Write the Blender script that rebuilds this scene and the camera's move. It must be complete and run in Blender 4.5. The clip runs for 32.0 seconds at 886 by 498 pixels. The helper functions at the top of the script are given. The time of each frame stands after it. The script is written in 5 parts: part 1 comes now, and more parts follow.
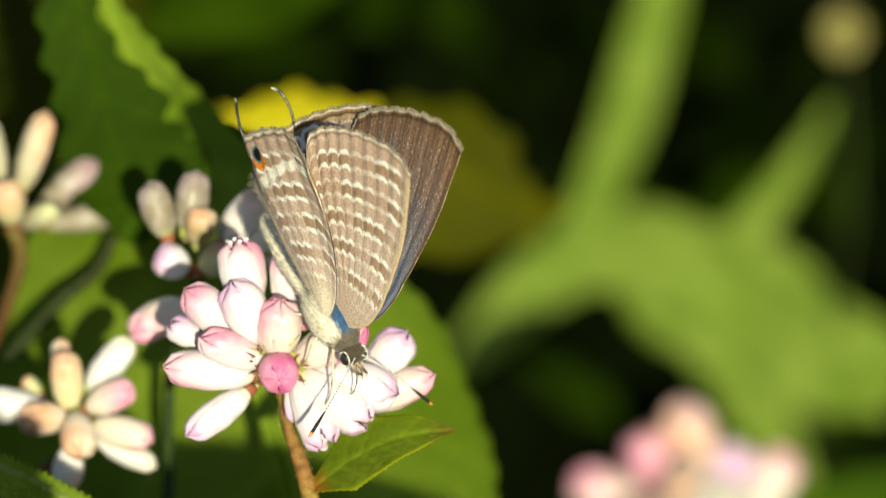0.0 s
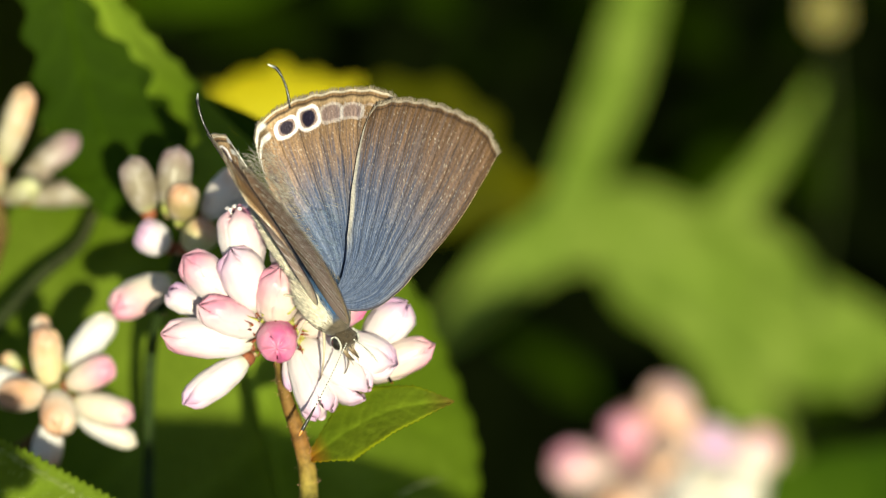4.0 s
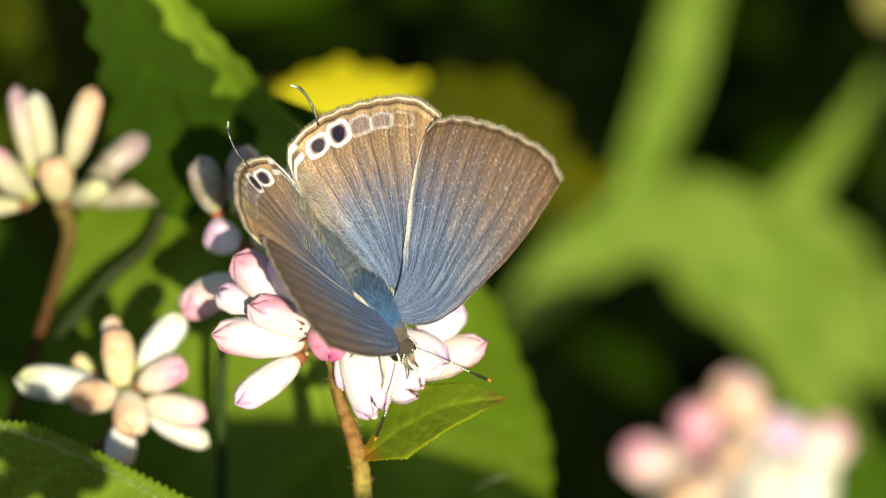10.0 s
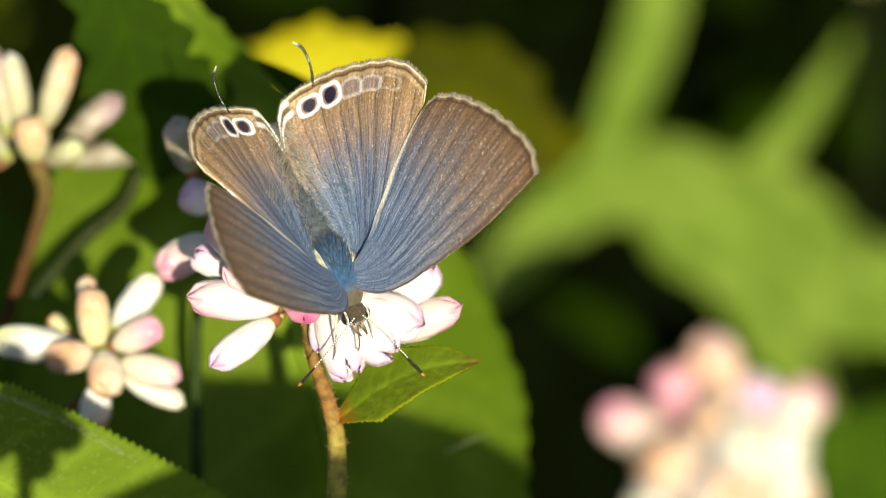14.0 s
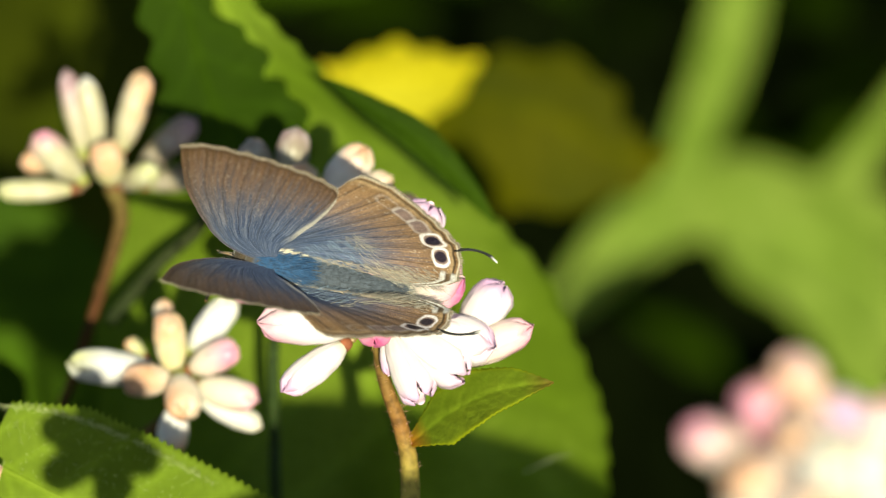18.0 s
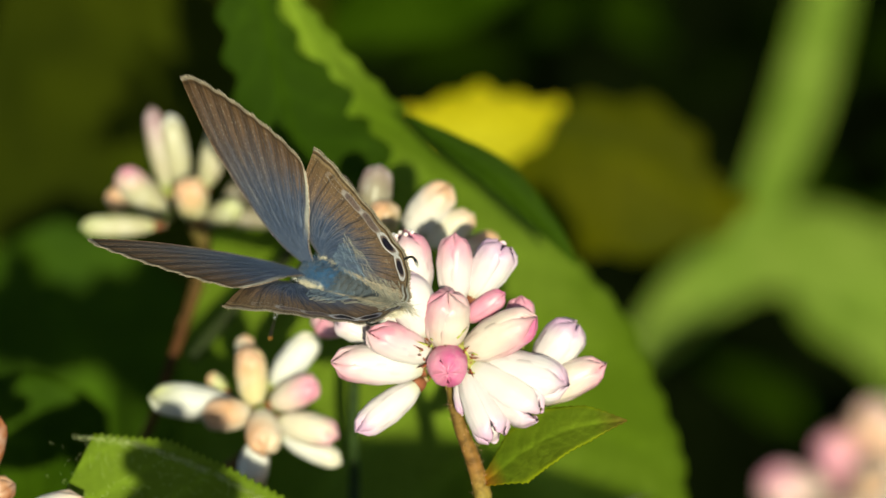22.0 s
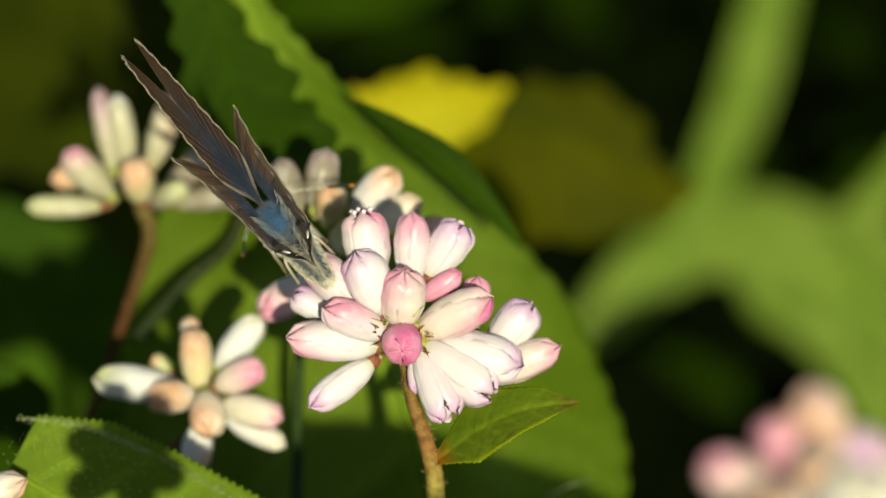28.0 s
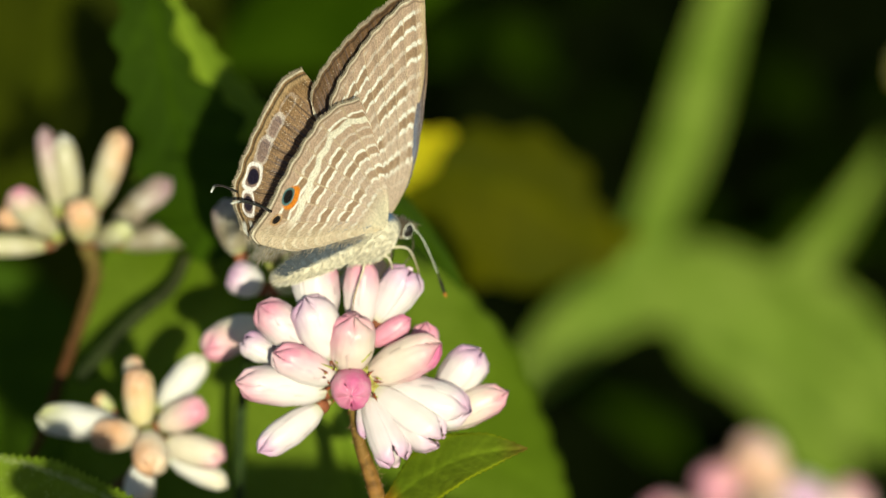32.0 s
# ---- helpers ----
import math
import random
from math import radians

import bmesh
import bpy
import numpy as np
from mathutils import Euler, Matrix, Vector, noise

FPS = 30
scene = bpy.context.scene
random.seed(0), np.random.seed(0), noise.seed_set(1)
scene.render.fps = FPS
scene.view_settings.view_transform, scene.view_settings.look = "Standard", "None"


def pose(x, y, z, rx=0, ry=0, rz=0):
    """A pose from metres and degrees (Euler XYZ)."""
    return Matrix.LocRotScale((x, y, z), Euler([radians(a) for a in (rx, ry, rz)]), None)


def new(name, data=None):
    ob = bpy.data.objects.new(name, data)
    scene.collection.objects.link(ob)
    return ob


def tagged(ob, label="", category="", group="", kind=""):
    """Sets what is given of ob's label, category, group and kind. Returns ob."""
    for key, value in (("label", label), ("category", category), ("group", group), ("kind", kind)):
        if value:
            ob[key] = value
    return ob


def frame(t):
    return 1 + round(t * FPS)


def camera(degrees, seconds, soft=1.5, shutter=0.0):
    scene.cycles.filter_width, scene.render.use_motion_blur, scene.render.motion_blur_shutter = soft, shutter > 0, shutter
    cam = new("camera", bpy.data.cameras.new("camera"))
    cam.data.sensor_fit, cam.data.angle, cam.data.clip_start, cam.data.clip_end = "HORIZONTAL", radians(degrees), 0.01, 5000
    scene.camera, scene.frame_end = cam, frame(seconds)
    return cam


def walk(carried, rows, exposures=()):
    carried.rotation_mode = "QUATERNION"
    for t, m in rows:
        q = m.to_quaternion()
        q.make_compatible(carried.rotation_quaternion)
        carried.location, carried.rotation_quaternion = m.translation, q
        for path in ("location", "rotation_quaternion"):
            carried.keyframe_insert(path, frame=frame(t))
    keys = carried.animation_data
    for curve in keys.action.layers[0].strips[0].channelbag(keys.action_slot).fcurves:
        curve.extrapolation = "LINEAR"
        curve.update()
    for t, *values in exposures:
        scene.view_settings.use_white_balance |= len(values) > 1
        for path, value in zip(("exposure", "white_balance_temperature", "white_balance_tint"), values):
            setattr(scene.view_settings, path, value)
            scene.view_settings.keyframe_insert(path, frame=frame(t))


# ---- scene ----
# A blue butterfly feeding on a knotweed flower head, among leaves, in full sun.
# Local axes in millimetres: u to the right, d away from the lens, w up; zero lies in the flower head.
MM = 0.001
PITCH = -45.0
BASE = Matrix.Translation((0, 0, 0.75)) @ Matrix.Rotation(radians(PITCH), 4, "X")


def lens_pose(u, d, w, yaw, tilt, roll):
    return (BASE @ Matrix.Translation((u * MM, d * MM, w * MM)) @ Matrix.Rotation(radians(yaw), 4, "Z")
            @ Matrix.Rotation(radians(90 + tilt), 4, "X") @ Matrix.Rotation(radians(roll), 4, "Z"))


# ---- camera ----
cam = camera(15.261, 32.0, soft=1.1)
cam.data.dof.use_dof = True
cam.data.dof.focus_distance = 0.245
cam.data.dof.aperture_fstop = 26.2
PATH = [
    (0.0, 0.253, -254.156, 0.846, -2.203, 0.200, -0.077),
    (0.5, 0.231, -254.032, 0.902, -2.311, 0.079, -0.104),
    (1.0, 0.187, -253.954, 0.879, -2.029, -0.053, -0.070),
    (1.5, 0.167, -253.744, 0.823, -1.959, -0.268, 0.069),
    (2.0, 0.128, -253.538, 0.727, -1.731, -0.477, 0.409),
    (2.5, 0.152, -253.344, 0.667, -1.606, -0.511, 0.869),
    (3.0, 0.151, -253.052, 0.721, -2.066, -0.491, 0.822),
    (3.5, 0.110, -252.738, 0.856, -2.518, -0.197, 0.633),
    (5.5, -0.251, -251.890, 1.280, -2.378, -0.656, -0.784),
    (6.0, -0.322, -251.706, 1.354, -2.470, -1.056, -0.937),
    (6.5, -0.358, -251.560, 1.401, -2.571, -1.066, -0.916),
    (7.0, -0.420, -251.414, 1.370, -2.439, -0.782, -0.963),
    (7.5, -0.496, -251.492, 1.299, -2.240, -0.665, -0.915),
    (8.0, -0.563, -251.590, 1.197, -2.183, -0.017, -0.859),
    (8.5, -0.598, -251.546, 1.121, -2.044, 0.179, -0.860),
    (9.0, -0.645, -251.548, 1.054, -1.760, 0.144, -0.847),
    (9.5, -0.685, -251.524, 0.967, -1.678, -0.043, -0.763),
    (10.0, -0.742, -251.674, 0.893, -1.508, -0.278, -0.762),
    (10.5, -0.802, -251.884, 0.782, -1.126, -0.045, -0.680),
    (11.0, -0.853, -252.160, 0.728, -1.043, 0.208, -0.653),
    (11.5, -0.848, -252.310, 0.694, -1.717, -0.078, -0.634),
    (12.0, -0.787, -252.258, 0.678, -1.951, -0.332, -0.524),
    (12.5, -0.748, -252.070, 0.650, -1.819, -0.373, -0.439),
    (13.0, -0.667, -251.856, 0.692, -1.859, -0.598, -0.456),
    (13.5, -0.590, -251.644, 0.765, -1.923, -0.765, -0.534),
    (14.0, -0.484, -251.454, 0.834, -1.869, -0.942, -0.556),
    (14.5, -0.362, -251.198, 0.879, -1.415, -1.109, -0.705),
    (16.5, 0.247, -250.652, 0.922, -0.862, -0.770, -1.149),
    (17.0, 0.327, -250.588, 0.926, -0.893, -0.882, -1.335),
    (17.5, 0.424, -250.558, 0.849, -0.652, -0.769, -1.254),
    (18.0, 0.446, -250.614, 0.756, -0.367, -0.566, -1.171),
    (18.5, 0.456, -250.686, 0.651, -0.297, -0.705, -1.143),
    (19.0, 0.466, -250.698, 0.562, 0.442, -0.671, -1.155),
    (19.5, 0.439, -250.766, 0.487, 0.908, -0.591, -1.264),
    (20.0, 0.395, -250.816, 0.340, 0.756, -0.671, -1.227),
    (20.5, 0.295, -250.992, 0.139, 0.591, -0.583, -0.964),
    (21.0, 0.236, -251.348, -0.092, 0.726, -0.221, -0.732),
    (21.5, 0.284, -251.628, -0.258, 0.934, 0.038, -0.671),
    (22.0, 0.388, -251.816, -0.432, 1.015, 0.362, -0.612),
    (22.5, 0.492, -251.940, -0.585, 1.035, 0.486, -0.611),
    (23.0, 0.682, -251.680, -0.683, 1.047, 0.699, -0.619),
    (23.5, 0.713, -251.382, -0.743, 1.409, 0.823, -0.720),
    (24.0, 0.685, -251.176, -0.715, 1.629, 0.848, -0.837),
    (24.5, 0.556, -251.116, -0.651, 1.171, 0.186, -0.860),
    (25.0, 0.405, -251.194, -0.595, 0.528, -0.340, -0.720),
    (25.5, 0.286, -251.282, -0.483, 0.524, -0.332, -0.749),
    (27.5, 0.092, -251.732, -0.135, 0.205, -0.230, -0.071),
    (28.0, 0.000, -252.000, -0.001, 0.000, 0.000, 0.000),
    (28.5, -0.032, -252.270, -0.153, -0.174, -0.084, -0.145),
    (29.0, 0.014, -252.546, -0.234, -0.554, -0.478, -0.425),
    (29.5, -0.002, -252.936, -0.383, -0.835, -0.501, -0.266),
    (30.0, -0.034, -253.282, -0.416, -1.121, -0.154, -0.314),
    (30.5, 0.001, -253.484, -0.459, -1.138, 0.226, -0.246),
    (31.0, 0.023, -253.654, -0.554, -1.354, 0.457, -0.179),
    (31.5, -0.028, -253.760, -0.760, -1.218, 0.572, -0.000),
    (32.0, 0.036, -253.862, -0.795, -0.976, 0.887, 0.423),
]
walk(cam, [(r[0], lens_pose(*r[1:])) for r in PATH], [(t, e + 0.10, 7800, v - 2) for t, e, v in ((0.0, 0.84, -4), (2.5, 0.69, -4), (6.0, 1.0, -3), (14.5, 1.0, -3), (17.0, 1.05, -4), (18.2, 1.0, -6), (19.5, 0.76, -9), (21.0, 0.60, -10), (23.5, 0.71, -11), (25.5, 0.62, -9), (28.0, 0.48, -8), (32.0, 0.51, -8))])

# ---- light ----
SUN_WAY = (BASE.to_3x3() @ Vector((0.12, -0.98, -0.08))).normalized()
sun = new("sun", bpy.data.lights.new("sun", "SUN"))
sun.data.energy, sun.data.angle, sun.data.color = 4.6, radians(0.53), (1.0, 0.94, 0.82)
sun.matrix_world = SUN_WAY.to_track_quat("Z", "Y").to_matrix().to_4x4()
world = bpy.data.worlds.new("sky")
scene.world = world
world.use_nodes = True
sky = world.node_tree.nodes.new("ShaderNodeTexSky")
sky.sky_type, sky.sun_disc = "NISHITA", False
sky.sun_elevation = math.asin(SUN_WAY.z)
sky.sun_rotation = math.atan2(SUN_WAY.x, SUN_WAY.y)
back = world.node_tree.nodes["Background"]
back.inputs[1].default_value = 0.07
world.node_tree.links.new(sky.outputs[0], back.inputs[0])


# ---- materials ----
def material(name):
    m = bpy.data.materials.new(name)
    m.use_nodes = True
    t = m.node_tree
    t.nodes.clear()
    return m, t


def mixed(t, a, b, fac, blend="MIX"):
    """A colour mix of sockets or colours."""
    n = t.nodes.new("ShaderNodeMix")
    n.data_type, n.blend_type = "RGBA", blend
    for sock, v in ((n.inputs[0], fac), (n.inputs[6], a), (n.inputs[7], b)):
        if isinstance(v, bpy.types.NodeSocket):
            t.links.new(v, sock)
        else:
            sock.default_value = v if isinstance(v, float) else (*v, 1)
    return n.outputs[2]


def ramp(t, sock, lo, hi):
    n = t.nodes.new("ShaderNodeMapRange")
    n.interpolation_type = "SMOOTHSTEP"
    t.links.new(sock, n.inputs[0])
    n.inputs[1].default_value, n.inputs[2].default_value = lo, hi
    return n.outputs[0]


def grain(t, scale, detail=3.0, stretch=None):
    n = t.nodes.new("ShaderNodeTexNoise")
    c = t.nodes.new("ShaderNodeTexCoord")
    n.inputs["Scale"].default_value, n.inputs["Detail"].default_value = scale, detail
    if stretch:
        mp = t.nodes.new("ShaderNodeMapping")
        mp.inputs["Scale"].default_value = stretch
        t.links.new(c.outputs["Object"], mp.inputs[0])
        t.links.new(mp.outputs[0], n.inputs["Vector"])
    else:
        t.links.new(c.outputs["Object"], n.inputs["Vector"])
    return n.outputs["Fac"]


def sheet(t, color, rough, through_it, height=None, depth=0.1, sheen=0.0, gloss=0.3, dist=0.0003, metal=0.0):
    """Thin living tissue: a glossy skin that lets part of the light through."""
    p = t.nodes.new("ShaderNodeBsdfPrincipled")
    tr = t.nodes.new("ShaderNodeBsdfTranslucent")
    mx = t.nodes.new("ShaderNodeMixShader")
    out = t.nodes.new("ShaderNodeOutputMaterial")
    t.links.new(color, p.inputs["Base Color"])
    t.links.new(color, tr.inputs["Color"])
    p.inputs["Roughness"].default_value = rough
    p.inputs["Metallic"].default_value = metal
    p.inputs["Specular IOR Level"].default_value = gloss
    p.inputs["Sheen Weight"].default_value = sheen
    if height is not None:
        b = t.nodes.new("ShaderNodeBump")
        b.inputs["Strength"].default_value, b.inputs["Distance"].default_value = depth, dist
        t.links.new(height, b.inputs["Height"])
        t.links.new(b.outputs[0], p.inputs["Normal"])
    mx.inputs[0].default_value = through_it
    t.links.new(p.outputs[0], mx.inputs[1])
    t.links.new(tr.outputs[0], mx.inputs[2])
    t.links.new(mx.outputs[0], out.inputs[0])


def tint(t):
    a = t.nodes.new("ShaderNodeAttribute")
    a.attribute_name = "tint"
    return a.outputs["Color"]


def leaf_material(name, dark, light, through_it=0.3, rough=0.6, gloss=0.03):
    m, t = material(name)
    big = ramp(t, grain(t, 70, 5), 0.36, 0.64)
    fine = ramp(t, grain(t, 1500, 3), 0.3, 0.7)
    c = mixed(t, dark, light, big)
    c = mixed(t, c, tuple(x * 0.72 for x in dark), mixed(t, (0, 0, 0), (0.35, 0.35, 0.35), fine))
    c = mixed(t, c, tint(t), 1.0, "MULTIPLY")
    sheet(t, c, rough, through_it, grain(t, 1800, 3), 0.5, gloss=gloss)
    return m


def petal_material():
    m, t = material("petal")
    c = mixed(t, tint(t), (0.72, 0.68, 0.70), mixed(t, (0, 0, 0), (0.3, 0.3, 0.3), ramp(t, grain(t, 700, 4), 0.4, 0.75)))
    sheet(t, c, 0.38, 0.3, grain(t, 3000, 2, (1, 1, 0.15)), 0.2, gloss=0.4)
    return m


def painted(name, rough, through_it=0.0, sheen=0.0, gloss=0.3, noise_scale=4000, speck=0.35, metal=0.0, depth=0.25):
    """A tissue whose colour comes with the mesh, broken up by fine grain."""
    m, t = material(name)
    g = ramp(t, grain(t, noise_scale, 3), 0.35, 0.7)
    c = mixed(t, tint(t), mixed(t, tint(t), (1.0 - speck, 1.0 - speck, 1.0 - speck), 1.0, "MULTIPLY"), g)
    sheet(t, c, rough, through_it, grain(t, noise_scale, 2), depth, sheen, gloss, metal=metal)
    return m


LEAF = leaf_material("leaf_green", (0.086, 0.138, 0.009), (0.132, 0.192, 0.020))
# Paler copy of LEAF: haze and gloss in the sun are mixed in.
LEAF_SUN = leaf_material("leaf_sunlit", (0.088, 0.138, 0.016), (0.140, 0.195, 0.032))
# Darker copy of the leaf green, with shade mixed into it.
LEAF_DARK = leaf_material("leaf_shaded", (0.018, 0.04, 0.002), (0.03, 0.06, 0.003), 0.2)
# Olive kept dull and low: it holds the shade of the back leaf.
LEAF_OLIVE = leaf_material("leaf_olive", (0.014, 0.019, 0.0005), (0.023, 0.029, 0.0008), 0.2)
# Shadow tone for the dark shapes laid over the broad leaf.
LEAF_SHADOW = leaf_material("leaf_shadow", (0.013, 0.029, 0.0012), (0.021, 0.043, 0.002), 0.2)
# Near-black green: deep shade in the background is part of this colour.
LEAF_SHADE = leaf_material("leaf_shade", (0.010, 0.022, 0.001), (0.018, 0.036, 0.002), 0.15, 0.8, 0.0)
LEAF_YELLOW = leaf_material("leaf_yellow", (0.26, 0.225, 0.008), (0.36, 0.32, 0.02), 0.25)
LEAF_BRACT = leaf_material("leaf_bract", (0.075, 0.115, 0.008), (0.13, 0.175, 0.014), 0.4, 0.45)
LEAF_NEAR = leaf_material("leaf_near", (0.085, 0.13, 0.01), (0.125, 0.18, 0.018), 0.2, 0.6)
# Olive brown in place of yellow: the shade is in the colour.
LEAF_YELLOW_SHADED = leaf_material("leaf_yellow_shaded", (0.024, 0.028, 0.0003), (0.042, 0.042, 0.0004), 0.15)
PETAL = petal_material()
STEM = painted("stem", 0.6, 0.1, gloss=0.1, noise_scale=1500, speck=0.5)
HAIR = painted("hair", 0.6, 0.3, noise_scale=1500, speck=0.2)
WING = painted("wing_scales", 0.55, 0.08, 0.0, 0.2, 5500, 0.25, metal=0.2, depth=0.4)
FUR = painted("fur", 0.8, 0.15, 0.15, 0.15, 3000, 0.3)
SHELL = painted("shell", 0.25, 0.0, 0.0, 0.5, 2500, 0.2)
SOIL = painted("soil", 0.95, 0.0, 0.0, 0.0, 60, 0.7)


# ---- mesh helpers ----
def mesh_of(name, verts, faces, mat, colors=None, smooth=True):
    """A mesh from millimetre points, with a colour for each point."""
    me = bpy.data.meshes.new(name)
    me.from_pydata([(float(a) * MM, float(b) * MM, float(c) * MM) for a, b, c in verts], [], faces)
    me.materials.append(mat)
    at = me.color_attributes.new("tint", "FLOAT_COLOR", "POINT")
    n = len(verts)
    col = np.ones((n, 4), dtype=np.float32)
    if colors is not None:
        col[:, :3] = np.asarray(colors, dtype=np.float32).reshape(-1, 3) if np.ndim(colors) > 1 else np.asarray(colors)
    at.data.foreach_set("color", col.ravel())
    if smooth:
        me.polygons.foreach_set("use_smooth", [True] * len(me.polygons))
    me.update()
    return me


def part(name, me, parent, label="", at=None):
    ob = new(name, me)
    ob.parent = parent
    if at is not None:
        ob.matrix_basis = at
    if label:
        ob["label"] = label
    return ob


def thing(name, label, category, group="", kind="", at=None, data=None):
    ob = new(name, data)
    ob.matrix_basis = at if at is not None else Matrix.Identity(4)
    return tagged(ob, label, category, group, kind)


def quads(nu, nv, offset=0, closed=False, flip=False):
    out = []
    for i in range(nu - 1):
        for j in range(nv if closed else nv - 1):
            a, b = offset + i * nv + j, offset + i * nv + (j + 1) % nv
            c, e = b + nv, a + nv
            out.append((a, e, c, b) if flip else (a, b, c, e))
    return out


def catmull(pts, n):
    """n points along a smooth line through pts."""
    p = np.asarray(pts, float)
    p = np.vstack([2 * p[0] - p[1], p, 2 * p[-1] - p[-2]])
    out = []
    for t in np.linspace(0, len(p) - 3 - 1e-9, n):
        i = int(t)
        f = t - i
        a, b, c, e = p[i:i + 4]
        out.append(0.5 * (2 * b + (c - a) * f + (2 * a - 5 * b + 4 * c - e) * f * f + (3 * b - a - 3 * c + e) * f ** 3))
    return np.array(out)


def tube(pts, radii, n=24, sides=8, colors=None):
    """Points, faces and colours of a round stalk through pts."""
    c = catmull(pts, n)
    r = np.interp(np.linspace(0, 1, n), np.linspace(0, 1, len(radii)), radii)
    tan = np.gradient(c, axis=0)
    tan /= np.linalg.norm(tan, axis=1)[:, None] + 1e-9
    ref = np.array([0.31, 0.87, 0.37])
    a = np.cross(tan, ref)
    a /= np.linalg.norm(a, axis=1)[:, None] + 1e-9
    b = np.cross(tan, a)
    ang = np.linspace(0, 2 * np.pi, sides, endpoint=False)
    v = (c[:, None] + r[:, None, None] * (a[:, None] * np.cos(ang)[None, :, None] + b[:, None] * np.sin(ang)[None, :, None])).reshape(-1, 3)
    f = quads(n, sides, 0, True)
    f += [tuple(range(sides))[::-1], tuple(range((n - 1) * sides, n * sides))]
    col = None
    if colors is not None:
        cc = np.array([np.interp(np.linspace(0, 1, n), np.linspace(0, 1, len(colors)), [q[k] for q in colors]) for k in range(3)]).T
        col = np.repeat(cc, sides, axis=0)
    return v, f, col


def joined(*shapes):
    """Several (points, faces, colours) as one."""
    vs, fs, cs, n = [], [], [], 0
    for v, f, c in shapes:
        v = np.asarray(v)
        vs.append(v)
        fs += [tuple(i + n for i in q) for q in f]
        cs.append(np.ones((len(v), 3)) if c is None else (np.tile(c, (len(v), 1)) if np.ndim(c) == 1 else c))
        n += len(v)
    return np.vstack(vs), fs, np.vstack(cs)


def ball(center, radii, nu=14, nv=18, color=(1, 1, 1), axes=None):
    th = np.linspace(0.02, np.pi - 0.02, nu)
    ph = np.linspace(0, 2 * np.pi, nv, endpoint=False)
    p = np.stack([np.sin(th)[:, None] * np.cos(ph) * radii[0], np.repeat(np.cos(th)[:, None], nv, 1) * radii[1],
                  np.sin(th)[:, None] * np.sin(ph) * radii[2]], -1).reshape(-1, 3)
    if axes is not None:
        p = p @ np.asarray(axes)
    p = p + np.asarray(center)
    f = quads(nu, nv, 0, True, True) + [tuple(range(nv)), tuple(range((nu - 1) * nv, nu * nv))[::-1]]
    return p, f, np.tile(color, (len(p), 1))


def wisp(root, tip, r, color, bend=(0, 0, 0)):
    """One hair: a thin three-sided spike."""
    a, b = np.asarray(root, float), np.asarray(tip, float)
    w = b - a
    s = np.cross(w, (0.3, 0.5, 0.81))
    s /= np.linalg.norm(s) + 1e-9
    q = np.cross(w, s)
    q /= np.linalg.norm(q) + 1e-9
    mid = (a + b) / 2 + np.asarray(bend)
    v = [a + r * s, a + r * (-0.5 * s + 0.87 * q), a + r * (-0.5 * s - 0.87 * q),
         mid + 0.7 * r * s, mid + 0.7 * r * (-0.5 * s + 0.87 * q), mid + 0.7 * r * (-0.5 * s - 0.87 * q), b]
    f = [(0, 1, 4, 3), (1, 2, 5, 4), (2, 0, 3, 5), (3, 4, 6), (4, 5, 6), (5, 3, 6)]
    return np.array(v), f, np.tile(color, (7, 1))


